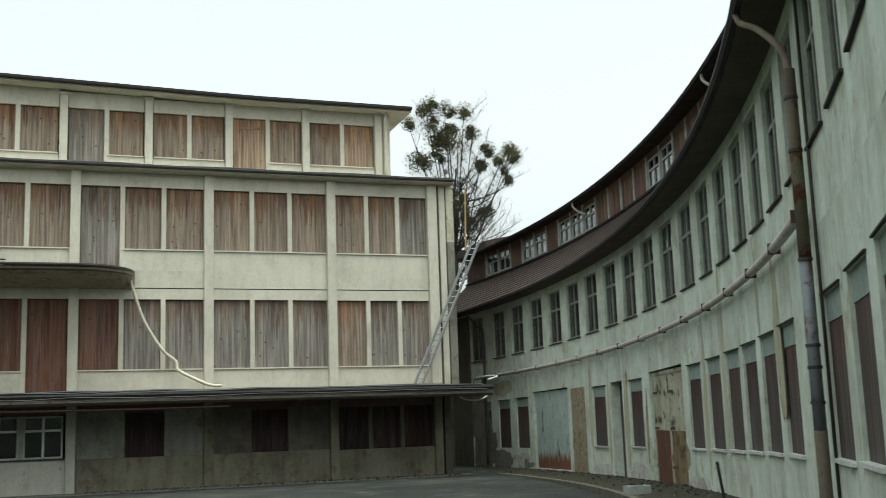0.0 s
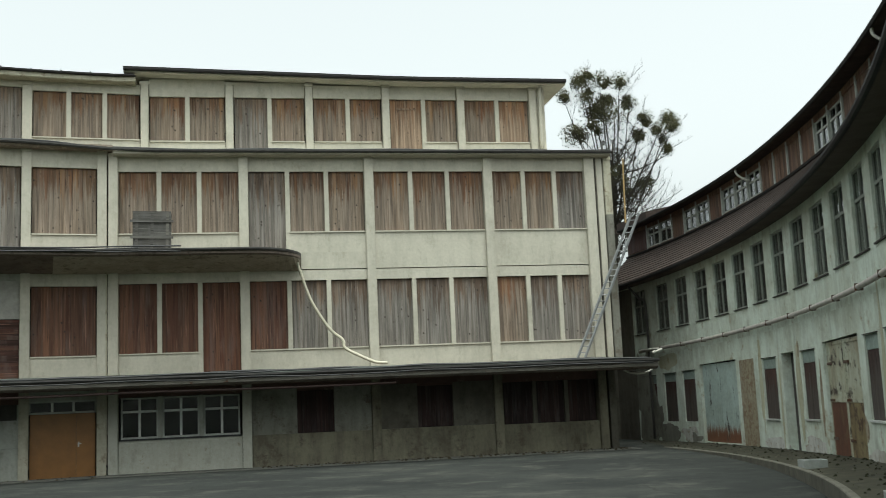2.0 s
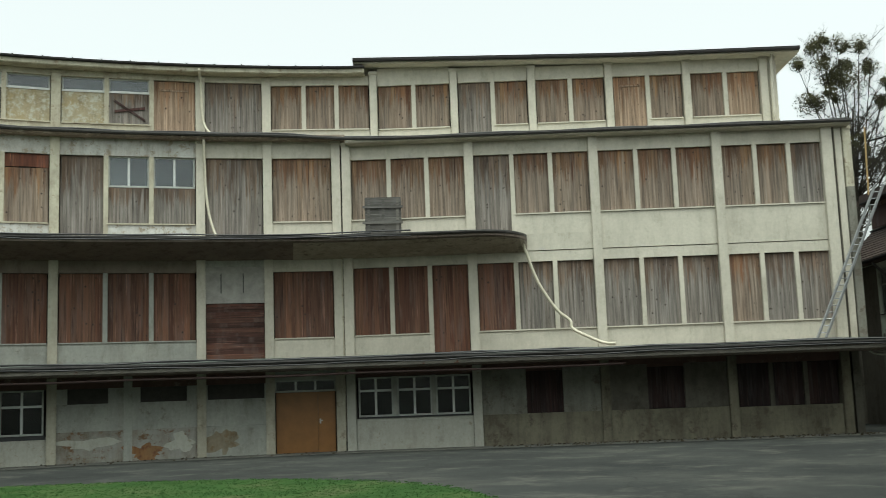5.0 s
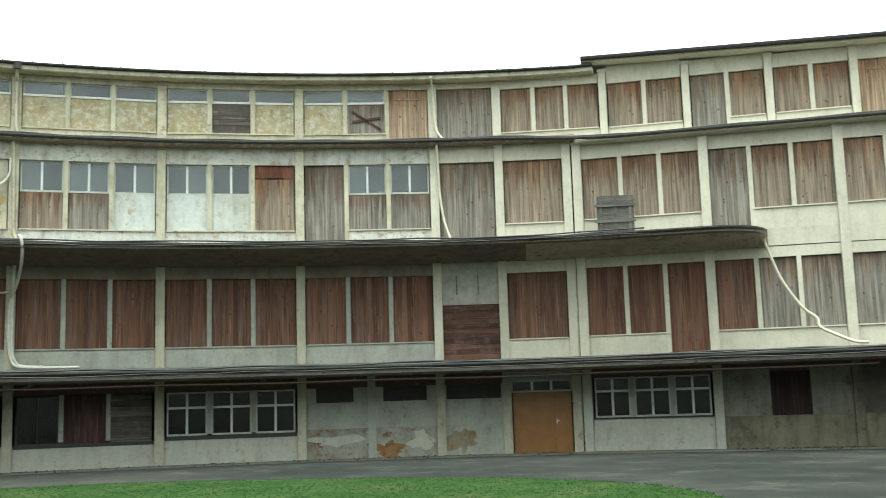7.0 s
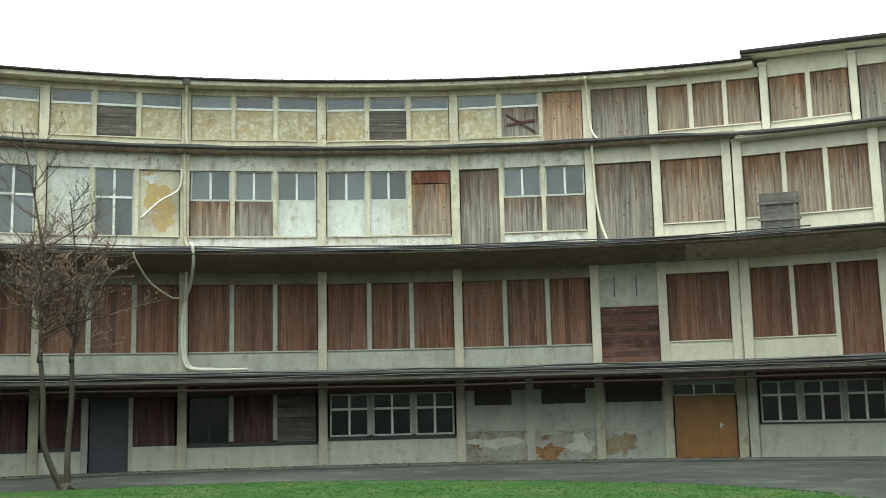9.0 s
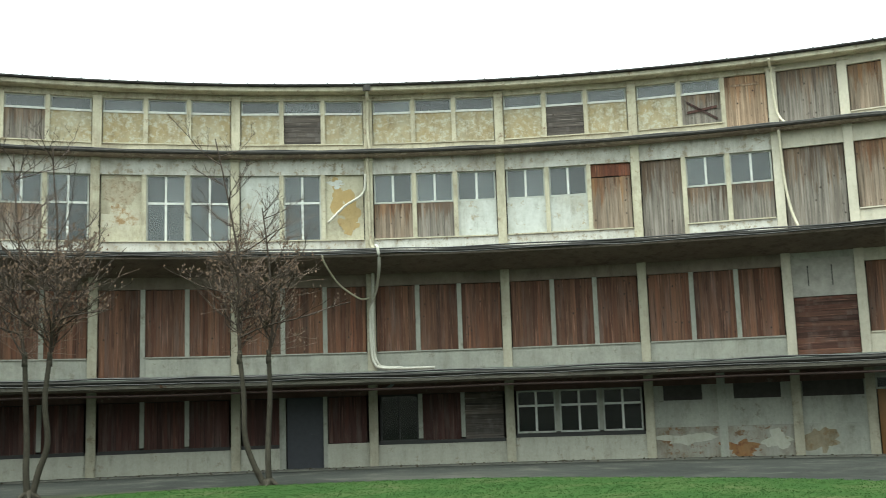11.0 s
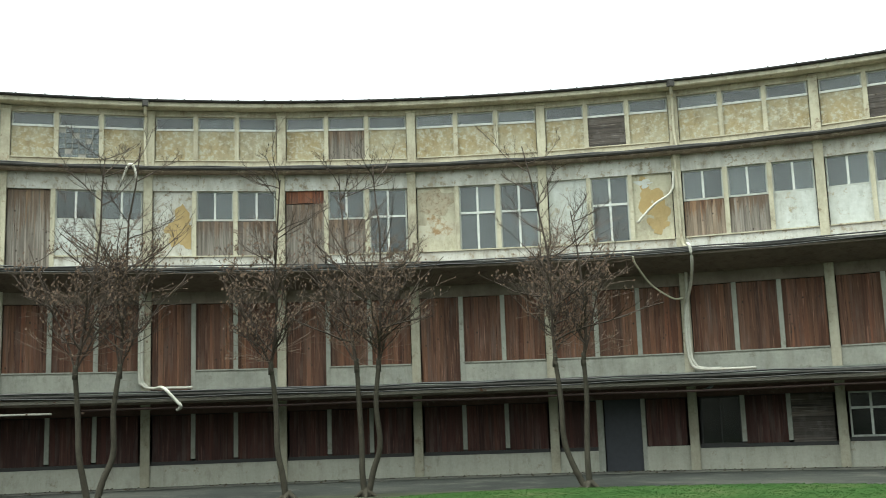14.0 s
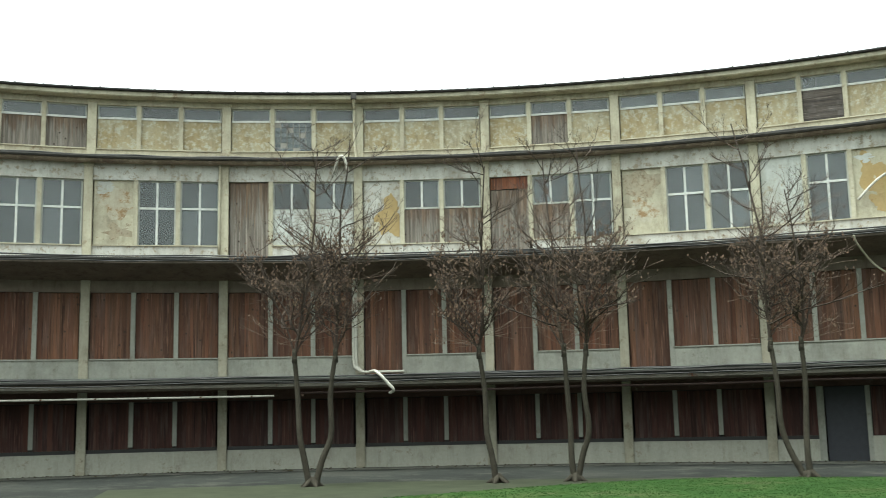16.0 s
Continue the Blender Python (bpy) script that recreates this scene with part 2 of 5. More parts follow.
WOOD_FLAT = boards("horizontal_grey_planks", [(0.10, 0.086, 0.077), (0.074, 0.065, 0.06), (0.122, 0.105, 0.092)], along="x")
GLASS = glazing("dusty_glass", (0.55, 0.62, 0.645), 0.10)
# Dark of the rooms behind is put into this tint.
GLASS_DARK = glazing("dark_glass", (0.42, 0.45, 0.45), 0.01)
FRAME = plain("white_window_paint", (0.58, 0.60, 0.57), 0.55, vary=0.4)
WING_FRAME = plain("grey_green_window_paint", (0.25, 0.27, 0.235), 0.75, vary=0.5)
DULL_FRAME = plain("dull_grey_window_paint", (0.41, 0.425, 0.39), 0.7, vary=0.5)
ROOF_EDGE = plain("dark_roofing_felt", (0.03, 0.028, 0.027), 0.75, vary=0.5)
ZINC = plain("weathered_zinc", (0.06, 0.057, 0.053), 0.6, 0.3, 0.6, 4.0, rust=0.66)
RUSTY = plain("rusty_gutter", (0.12, 0.085, 0.065), 0.75, 0.2, 0.6, 3.0, rust=0.5)
PIPE_GREY = plain("grey_blue_pipe", (0.20, 0.225, 0.235), 0.6, 0.2, 0.5, 3.0, rust=0.52)
PIPE_WHITE = plain("off_white_plastic", (0.52, 0.51, 0.45), 0.45, vary=0.3)
# Darkness of unlit rooms, put into the colour of interior surfaces.
INSIDE = plain("interior_shade", (0.07, 0.065, 0.06), 0.9)
# Added sheets behind planks and doors: close light gaps, keep joints dark.
BACKING = plain("dark_gap_backing", (0.03, 0.025, 0.022), 0.9)
CONCRETE = plain("old_concrete", (0.34, 0.33, 0.30), 0.9, vary=0.5, scale=3.0)
BLACK = plain("black_rubber", (0.025, 0.025, 0.025), 0.6)
DOOR_ORANGE = plain("orange_brown_varnish", (0.23, 0.105, 0.026), 0.45, vary=0.35, scale=2.0)
STEEL = plain("brushed_steel", (0.6, 0.6, 0.58), 0.3, 0.9)


# ---- mesh helpers ----
class Shape:
    """Collects boxes, sweeps and tubes into one mesh."""

    def __init__(self):
        self.v, self.f = [], []

    def box(self, x0, x1, y0, y1, z0, z1):
        o = len(self.v)
        self.v += [(x, y, z) for z in (z0, z1) for y in (y0, y1) for x in (x0, x1)]
        self.f += [tuple(o + i for i in q) for q in ((0, 2, 3, 1), (4, 5, 7, 6), (0, 1, 5, 4), (2, 6, 7, 3), (0, 4, 6, 2), (1, 3, 7, 5))]
        return self

    def hexa(self, corners):
        o = len(self.v)
        self.v += [tuple(c) for c in corners]
        self.f += [tuple(o + i for i in q) for q in ((0, 2, 3, 1), (4, 5, 7, 6), (0, 1, 5, 4), (2, 6, 7, 3), (0, 4, 6, 2), (1, 3, 7, 5))]
        return self

    def sweep(self, path, profile):
        """path: (point, way out to the court, height, reach); profile: (out, z) round the section."""
        o, k = len(self.v), len(profile)
        for p, w, dz, reach in path:
            self.v += [(p[0] + w[0] * a * reach, p[1] + w[1] * a * reach, z + dz) for a, z in profile]
        for i in range(len(path) - 1):
            for j in range(k):
                a, b = o + i * k + j, o + i * k + (j + 1) % k
                self.f.append((a, b, b + k, a + k))
        self.f += [tuple(o + j for j in range(k))[::-1], tuple(o + (len(path) - 1) * k + j for j in range(k))]
        return self

    def tube(self, pts, r0, r1=None, sides=6):
        r1 = r0 if r1 is None else r1
        o, pts = len(self.v), [Vector(p) for p in pts]
        for i, p in enumerate(pts):
            d = (pts[min(i + 1, len(pts) - 1)] - pts[max(i - 1, 0)]).normalized()
            a = d.cross((0, 0, 1) if abs(d.z) < 0.9 else (1, 0, 0)).normalized()
            b, r = d.cross(a), r0 + (r1 - r0) * i / max(1, len(pts) - 1)
            for s in range(sides):
                g = 2 * math.pi * s / sides
                self.v.append(tuple(p + r * (math.cos(g) * a + math.sin(g) * b)))
        for i in range(len(pts) - 1):
            for s in range(sides):
                a, b = o + i * sides + s, o + i * sides + (s + 1) % sides
                self.f.append((a, b, b + sides, a + sides))
        self.f += [tuple(o + s for s in range(sides))[::-1], tuple(o + (len(pts) - 1) * sides + s for s in range(sides))]
        return self

    def mesh(self, name, material, smooth=False):
        me = bpy.data.meshes.new(name)
        me.from_pydata(self.v, [], self.f)
        me.materials.append(material)
        bm = bmesh.new()
        bm.from_mesh(me)
        bmesh.ops.recalc_face_normals(bm, faces=bm.faces)
        bm.to_mesh(me)
        bm.free()
        if smooth:
            me.shade_smooth()
        return me


def part(name, shape, material, parent=None, label="", m=None, smooth=False):
    ob = new(name, shape.mesh(name, material, smooth))
    if parent:
        ob.parent = parent
    if m:
        ob.matrix_world = m
    return tagged(ob, label)


def thing(name, label, category, group="", kind=""):
    return tagged(new(name), label, category, group, kind)


def rounded(pts, n=5):
    """A smooth line through points."""
    pts, out = [Vector(p) for p in pts], []
    for i in range(len(pts) - 1):
        p0, p1, p2, p3 = pts[max(i - 1, 0)], pts[i], pts[i + 1], pts[min(i + 2, len(pts) - 1)]
        for k in range(n):
            t = k / n
            out.append(0.5 * (2 * p1 + (p2 - p0) * t + (2 * p0 - 5 * p1 + 4 * p2 - p3) * t * t + (3 * p1 - p0 - 3 * p2 + p3) * t ** 3))
    return out + [pts[-1]]


def blotch(u, z, ru, rz, v, seed, rough=0.35, n=40, u_min=-99.0, u_max=99.0, z_min=-99.0, z_max=99.0, thick=0.007):
    """A thin plate with a torn, wandering outline, facing -y."""
    ring = []
    for k in range(n):
        a = 2 * math.pi * k / n
        c, d = math.cos(a), math.sin(a)
        r = 1 + rough * (1.3 * noise.noise(Vector((c * 1.1, d * 1.1, seed * 3.7))) + 0.45 * noise.noise(Vector((c * 2.6, d * 2.6, seed * 5.3))) + 0.28 * noise.noise(Vector((c * 6.0, d * 6.0, seed * 2.9))))
        ring.append((min(u_max, max(u_min, u + ru * r * c)), min(z_max, max(z_min, z + rz * r * d))))
    s = Shape()
    s.v = [(x, v, y) for x, y in ring] + [(x, v + thick, y) for x, y in ring]
    s.f = [tuple(range(n)), tuple(range(2 * n - 1, n - 1, -1))] + [(k, k + n, (k + 1) % n + n, (k + 1) % n) for k in range(n)]
    return s


# ---- the plan: a curved block, its straight end, and a curved side wing ----
CX, CY, RW = 1.91, -2.74, 44.35
SLOPE, BACK = 0.3622, 43.40
SA = math.atan(SLOPE)


def on_arc(phi, off=0.0):
    a = radians(phi)
    return Vector((CX - (RW - off) * math.sin(a), CY + (RW - off) * math.cos(a), 0)), Vector((math.sin(a), -math.cos(a), 0))


def on_line(x, off=0.0):
    w = Vector((math.sin(SA), -math.cos(SA), 0))
    return Vector((x, SLOPE * x + BACK, 0)) + w * off, w


def bay_frame(p, q):
    """x from p to q (left to right from the court), y into the building."""
    d = (q - p).normalized()
    m = Matrix(((d.x, -d.y, 0, p.x), (d.y, d.x, 0, p.y), (0, 0, 1, 0), (0, 0, 0, 1)))
    return m, (q - p).length


def along(phi0=103.0, x1=None, step=1.6):
    """The wall line from the far left to x1 on the straight part."""
    rows, phi = [], phi0
    while phi > 27.2:
        p, w = on_arc(phi)
        rows.append((p, w, 0, 1))
        phi -= step
    if x1 is not None:
        x = -18.0
        while x < x1:
            p, w = on_line(x)
            rows.append((p, w, 0, 1))
            x += 1.5
        p, w = on_line(x1)
        rows.append((p, w, 0, 1))
    return rows


ARC = [100.96, 94.3, 87.62, 80.78, 74.2, 67.5, 60.78, 54.1, 47.38, 40.64, 33.86, 30.6, 27.2]
LINE = [-18.0, -13.5, -8.95, -4.45, -0.45]
main = thing("main_building", "long four-storey cream building with boarded windows, curved round the court", "building")
# ---- main building: storeys ----
R = random.Random(4)


def planks(name, u0, u1, v, z0, z1, material, m, parent, width=0.18, label=""):
    """Upright rough planks side by side on a dark backing."""
    back = part(name, Shape().box(u0, u1, v + 0.034, v + 0.05, z0, z1), BACKING, parent, label, m)
    u = u0
    while u < u1 - 0.02:
        w = min(width * R.uniform(0.75, 1.3), u1 - u)
        if u1 - u - w < 0.06:
            w = u1 - u
        dv = R.uniform(-0.009, 0.009)
        part("plank", Shape().box(u + 0.002, u + w - 0.002, v + dv, v + dv + 0.024, z0 + R.uniform(0, 0.03), z1 - R.uniform(0, 0.03)), material, back)
        u += w
    return back


def flat_planks(name, u0, u1, v, z0, z1, material, m, parent, width=0.19):
    back = part(name, Shape().box(u0, u1, v + 0.034, v + 0.05, z0, z1), BACKING, parent, "", m)
    z = z0
    while z < z1 - 0.02:
        w = min(width * R.uniform(0.85, 1.2), z1 - z)
        dv = R.uniform(-0.009, 0.009)
        part("plank", Shape().box(u0 + R.uniform(0, 0.02), u1 - R.uniform(0, 0.02), v + dv, v + dv + 0.024, z + 0.004, z + w - 0.004), material, back)
        z += w
    return back


def sash(u0, u1, v, z0, z1, m, parent, cols=2, rows=(0.5,), glass=GLASS, bar=0.042, frame_paint=None):
    """A wooden window: outer frame, bars, and a pane in each light."""
    win = part("window", Shape().box(u0, u0 + 0.06, v, v + 0.07, z0, z1).box(u1 - 0.06, u1, v, v + 0.07, z0, z1)
               .box(u0 + 0.06, u1 - 0.06, v, v + 0.07, z0, z0 + 0.07).box(u0 + 0.06, u1 - 0.06, v, v + 0.07, z1 - 0.06, z1), frame_paint or DULL_FRAME, parent, "", m)
    cuts = [u0 + 0.06 + (u1 - u0 - 0.12) * i / cols for i in range(cols + 1)]
    levels = [z0 + 0.07, *[z0 + (z1 - z0) * r for r in rows], z1 - 0.06]
    for c in cuts[1:-1]:
        part("glazing_bar", Shape().box(c - bar, c + bar, v - 0.012, v + 0.06, z0 + 0.07, z1 - 0.06), frame_paint or FRAME, win)
    for z in levels[1:-1]:
        part("glazing_bar", Shape().box(u0 + 0.06, u1 - 0.06, v - 0.006, v + 0.055, z - bar, z + bar), frame_paint or FRAME, win)
    for a, c in zip(cuts, cuts[1:]):
        for d, e in zip(levels, levels[1:]):
            part("pane", Shape().box(a, c, v + 0.03, v + 0.036, d, e), glass, win)
    return win


def panel(name, u0, u1, v, z0, z1, material, m, parent, label=""):
    return part(name, Shape().box(u0, u1, v, v + 0.05, z0, z1), material, parent, label, m)


# torn patches of the plaster panels: place and reach as shares of the panel
TORN = iter([[(0.5, 0.72, 0.5, 0.24, 0.5, PEELED), (0.3, 0.9, 0.25, 0.08, 0.7, WHITE_PANEL), (0.6, 0.22, 0.4, 0.12, 0.7, BARE_BRICK)],
             [(0.75, 0.45, 0.35, 0.28, 0.7, OCHRE), (0.2, 0.2, 0.25, 0.12, 0.8, PEELED)],
             [(0.5, 0.78, 0.5, 0.2, 0.4, BARE_BRICK), (0.45, 0.32, 0.4, 0.2, 0.7, PEELED)],
             [(0.40, 0.70, 0.26, 0.22, 0.7, OCHRE), (0.58, 0.46, 0.26, 0.22, 0.7, OCHRE), (0.62, 0.22, 0.26, 0.14, 0.7, OCHRE), (0.3, 0.86, 0.2, 0.06, 0.8, WHITE_PANEL)]])


def infill(code, u0, u1, z_floor, z_sill, z_top, m, paint, sill=True):
    """Fills one opening of a storey after its code; returns whether it has a parapet below."""
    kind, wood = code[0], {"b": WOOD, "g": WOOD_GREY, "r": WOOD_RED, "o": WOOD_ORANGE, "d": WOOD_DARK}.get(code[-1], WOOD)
    v, mid = 0.16, z_sill + (z_top - z_sill) * 0.55
    if kind == "B":
        planks("boarding", u0, u1, v, z_sill, z_top, wood, m, main)
    elif kind == "F":
        planks("plank_door", u0, u1, v, z_floor, z_top, wood, m, main, label="full-height plank door")
        if R.random() < 0.4:
            part("cross_batten", Shape().box(u0 + 0.25, u1 - 0.25, v - 0.03, v - 0.009, z_top - 0.42, z_top - 0.33), wood, main, "", m)
        return False
    elif kind == "K":
        foot = z_floor if code[1] == "f" else z_sill
        planks("plank_door" if code[1] == "f" else "boarding", u0, u1, v, foot, z_top - 0.52, wood, m, main)
        planks("head_boarding", u0, u1, v - 0.012, z_top - 0.515, z_top, WOOD_HEAD, m, main, 0.5)
        return code[1] != "f"
    elif kind == "T":
        sash(u0, u1, v, z_sill, z_top, m, main, 2, (0.58,))
    elif kind == "H":
        sash(u0, u1, v, mid, z_top, m, main, 2, ())
        if code[1] == "p":
            planks("boarding", u0, u1, v, z_sill, mid, wood, m, main)
        else:
            panel("infill_panel", u0, u1, v, z_sill, mid, WHITE_PANEL, m, main)
    elif kind == "P":
        wall = panel("plaster_panel", u0, u1, v, z_sill, z_top, {"w": WHITE_PANEL, "p": OLD_CREAM, "f": WHITE_FLAKING}[code[1]], m, main)
        wide, high = u1 - u0, z_top - z_sill
        for k, (fu, fz, ru, rz, rough, material) in enumerate(next(TORN) if code[1] != "w" else ()):
            seed = round(fu * 10 + fz * 100 + u0 * 7)
            part("torn_patch", blotch(u0 + fu * wide, z_sill + fz * high, ru * wide, rz * high, v - 0.007 - 0.002 * k, seed, rough, 56, u0 + 0.03, u1 - 0.03, z_sill + 0.03, z_top - 0.03), material, wall, "patch where the paint has come away")
    elif kind == "G":
        lo = z_sill + (z_top - z_sill) * 0.70
        sash(u0, u1, v, lo, z_top, m, main, 1, ())
        part("transom_rail", Shape().box(u0, u1, v - 0.03, v - 0.002, lo - 0.015, lo + 0.07), FRAME, main, "", m)
        if code[1] == "t":
            panel("plaster_panel", u0, u1, v, z_sill, lo, TAN_PLASTER, m, main)
        elif code[1] == "h":
            flat_planks("boarding", u0, u1, v, z_sill, lo, WOOD_FLAT, m, main)
        elif code[1] == "q":
            blocks = part("glass_block_panel", Shape().box(u0, u1, v + 0.03, v + 0.05, z_sill, lo), CONCRETE, main, "panel of broken grey glass blocks", m)
            for i in range(6):
                for j in range(6):
                    if (i * 5 + j * 3) % 7 != 1:
                        a, b = (u1 - u0) / 6, (lo - z_sill) / 6
                        part("glass_block", Shape().box(u0 + i * a + 0.015, u0 + (i + 1) * a - 0.015, v, v + 0.029, z_sill + j * b + 0.015, z_sill + (j + 1) * b - 0.015), GLASS, blocks)
        else:
            planks("boarding", u0, u1, v, z_sill, lo, WOOD_GREY, m, main)
    elif kind == "D":
        # Dark sheet painted as the shade inside an opening.
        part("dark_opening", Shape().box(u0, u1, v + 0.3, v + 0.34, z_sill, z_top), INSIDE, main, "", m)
    return True


def storey(p, q, codes, z0, z_sill, z_top, z1, paint, pier=0.17, mull=0.085, deep=0.3, cap=False, mull_paint=None, lintel_paint=None):
    """One bay of one storey between two columns: parapet, lintel, mullions, sill and infill."""
    m, length = bay_frame(p, q)
    a, b = pier, length - pier
    n = len(codes)
    wide = (b - a) / n
    part("lintel", Shape().box(a, b, 0.06, deep, z_top, z1), lintel_paint or paint, main, "", m)
    run = None
    for i, code in enumerate(codes):
        u0, u1 = a + i * wide + (mull if i else 0.03), a + (i + 1) * wide - (mull if i < n - 1 else 0.03)
        low = infill(code, u0, u1, z0, z_sill, z_top, m, paint)
        if low:
            run = [a + i * wide if run is None else run[0], a + (i + 1) * wide]
        if (not low or i == n - 1) and run:
            part("parapet", Shape().box(run[0], run[1], 0.05, deep, z0, z_sill), paint, main, "", m)
            part("window_sill", Shape().box(run[0] + 0.02, run[1] - 0.02, 0.0, deep - 0.02, z_sill + 0.002, z_sill + 0.05), mull_paint or paint, main, "", m)
            run = None
        if i < n - 1:
            part("mullion", Shape().box(a + (i + 1) * wide - mull, a + (i + 1) * wide + mull, 0.02, deep - 0.03, z0 + 0.002 if "F" in (code[0], codes[i + 1][0]) else z_sill + 0.052, z_top - 0.002), mull_paint or paint, main, "", m)


def column(p, w, z0, z1, paint, wide=0.34, deep=0.42, out=0.02, cap=True):
    x = Vector((-w.y, w.x, 0))
    m = Matrix(((x.x, -w.x, 0, p.x), (x.y, -w.y, 0, p.y), (0, 0, 1, 0), (0, 0, 0, 1)))
    h, c = wide / 2, 0.018
    s = Shape().box(-h, h, -out + c, deep, z0, z1).box(-h + c, h - c, -out, -out + c, z0, z1)
    if cap:
        s.box(-h - 0.025, h + 0.025, -out - 0.03, 0.2, z1 - 0.14, z1 - 0.03)
    return part("column", s, paint, main, "", m)


Z1, Z2, Z3, ZR = 3.50, 7.92, 12.10, 14.74
arc_pts = [on_arc(a) for a in ARC]
line_pts = [on_line(x) for x in LINE]
top_arc = [on_arc(a, -1.0) for a in ARC]
UPPER = [-17.0, -13.95, -11.0, -8.08, -5.15, -2.25]
top_line = [on_line(x, -1.0) for x in UPPER]

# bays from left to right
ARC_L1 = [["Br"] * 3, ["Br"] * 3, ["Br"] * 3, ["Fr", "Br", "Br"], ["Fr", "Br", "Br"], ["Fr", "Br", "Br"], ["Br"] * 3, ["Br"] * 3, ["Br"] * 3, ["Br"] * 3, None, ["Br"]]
ARC_L2 = [["Hpg", "T", "T"], ["Pp", "T", "T"], ["Fg", "Hm", "Hm"], ["Pf", "Hpg", "Hpg"], ["Kfg", "Hpg", "T"], ["Pp", "T", "T"], ["Pw", "T", "Pp"],
          ["Hpb", "Hpg", "Hm"], ["Hm", "Hm", "Ksb"], ["Fg", "Hpg", "Hpg"], ["Fg"], ["Bb"]]
ARC_L3 = [["Gt", "Gg", "Gg"], ["Gt"] * 3, ["Gt", "Gq", "Gt"], ["Gt"] * 3, ["Gt", "Gg", "Gt"], ["Gt"] * 3, ["Gt", "Gh", "Gt"], ["Gt"] * 3,
          ["Gt", "Gh", "Gt"], ["Gt", "Gg", "Fo"], ["Fg"], None]
ARC_G = [["Bd"] * 3] * 6 + [["Bd", "X", "Bd"], ["D", "Bd", "Bh"], ["W"] * 3, None, None, None]
for i in range(12):
    (p, _), (q, _) = arc_pts[i], arc_pts[i + 1]
    upper_paint = OLD_CREAM if i < 10 else CREAM
    if ARC_L1[i]:
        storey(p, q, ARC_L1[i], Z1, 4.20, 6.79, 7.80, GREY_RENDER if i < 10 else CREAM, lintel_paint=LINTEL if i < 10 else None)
    storey(p, q, ARC_L2[i], Z2 + 0.02, 8.60 if i < 10 else 8.68, 11.22, 11.9, WHITE_FLAKING if i < 10 else CREAM, mull_paint=upper_paint)
    (p3, _), (q3, _) = top_arc[i], top_arc[i + 1]
    if ARC_L3[i]:
        storey(p3, q3, ARC_L3[i], Z3, 12.66, 14.52, ZR + 0.02, upper_paint)
for i in range(13):
    p, w = arc_pts[i]
    column(p, w, Z1, 7.80, POST if i < 10 else CREAM, out=0.06)
    column(p, w, Z2 + 0.01, 11.9, OLD_CREAM if i < 10 else CREAM, out=0.07)
    if i < 12:
        column(*top_arc[i], Z3, ZR, OLD_CREAM if i < 10 else CREAM, wide=0.36)
# the bay with a concrete panel over a plank door
m, length = bay_frame(arc_pts[10][0], arc_pts[11][0])
part("infill_panel", Shape().box(0.17, length - 0.17, 0.1, 0.2, 5.62, 7.0), CONCRETE, main, "plain grey concrete panel", m)
part("lintel", Shape().box(0.17, length - 0.17, 0.06, 0.3, 7.0, 7.8), GREY_RENDER, main, "", m)
flat_planks("plank_door", 0.17, length - 0.17, 0.14, Z1 + 0.01, 5.6, WOOD_RED_FLAT, m, main, 0.2)

# Thin black bars added for two dark upright marks on the panel.
for u in (0.72, 1.55):
    part("rusty_rod", Shape().box(u, u + 0.035, 0.085, 0.1, 6.0, 6.75), BLACK, main, "thin black bar for a dark upright mark on the concrete panel", m)
m, length = bay_frame(top_arc[9][0], top_arc[10][0])
mid = length / 2
for a, b, w in ((-0.05, 0.05, 0.05), (0.22, -0.26, 0.045)):
    part("cross_batten", Shape().hexa([(mid + x, y, 13.30 + z + d) for d in (-w, w) for y in (0.11, 0.14) for x, z in ((-0.55, a * 1.6), (0.6, b * 1.6))]), WOOD_DARK, main, "", m)
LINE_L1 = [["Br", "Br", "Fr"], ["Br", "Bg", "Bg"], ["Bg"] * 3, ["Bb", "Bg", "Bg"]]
LINE_L2 = [["Bb"] * 3, ["Fg", "Bb", "Bb"], ["Bb"] * 3, ["Bb", "Bb", "Bg"]]
LINE_L3 = [["Bb", "Bb"], ["Fg", "Bb"], ["Bb", "Bb"], ["Fo", "Bb"], ["Bb", "Bo"]]
for i in range(4):
    p, q = line_pts[i][0], line_pts[i + 1][0]
    low_top = 7.80 if i == 0 else 7.26
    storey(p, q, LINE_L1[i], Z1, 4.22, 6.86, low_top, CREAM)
    storey(p, q, LINE_L2[i], Z2 + 0.02 if i < 2 else 7.3, 8.70, 11.12, 11.8, CREAM)
    if i:
        m, length = bay_frame(p, q)
        part("spandrel", Shape().box(0.17, length - 0.17, 0.04, 0.3, low_top + 0.03, Z2 + 0.018 if i == 1 else 7.298), CREAM, main, "", m)
for i, (p, w) in enumerate(line_pts):
    column(p, w, Z1, 7.80 if i < 1 else 11.8, CREAM, wide=0.36 if i < 4 else 0.42, out=0.10)
    if i < 1:
        column(p, w, Z2 + 0.01, 11.8, CREAM, out=0.10)
column(*on_line(-0.02), Z1, 11.8, CREAM, wide=0.26)
column(*on_line(0.30), Z1, 9.3, DIRT_SHADE, wide=0.32, cap=False)
column(*on_line(0.30), 9.302, 11.72, OLD_CREAM, wide=0.32)
# top storey, straight part
for i in range(5):
    storey(top_line[i][0], top_line[i + 1][0], LINE_L3[i], 11.86, 12.52, 14.36, (15.08, 14.98, 14.9, 14.9, 14.9)[i], CREAM)
for p, w in top_line:
    column(p, w, 11.86, 14.95, CREAM, wide=0.3, out=0.08)
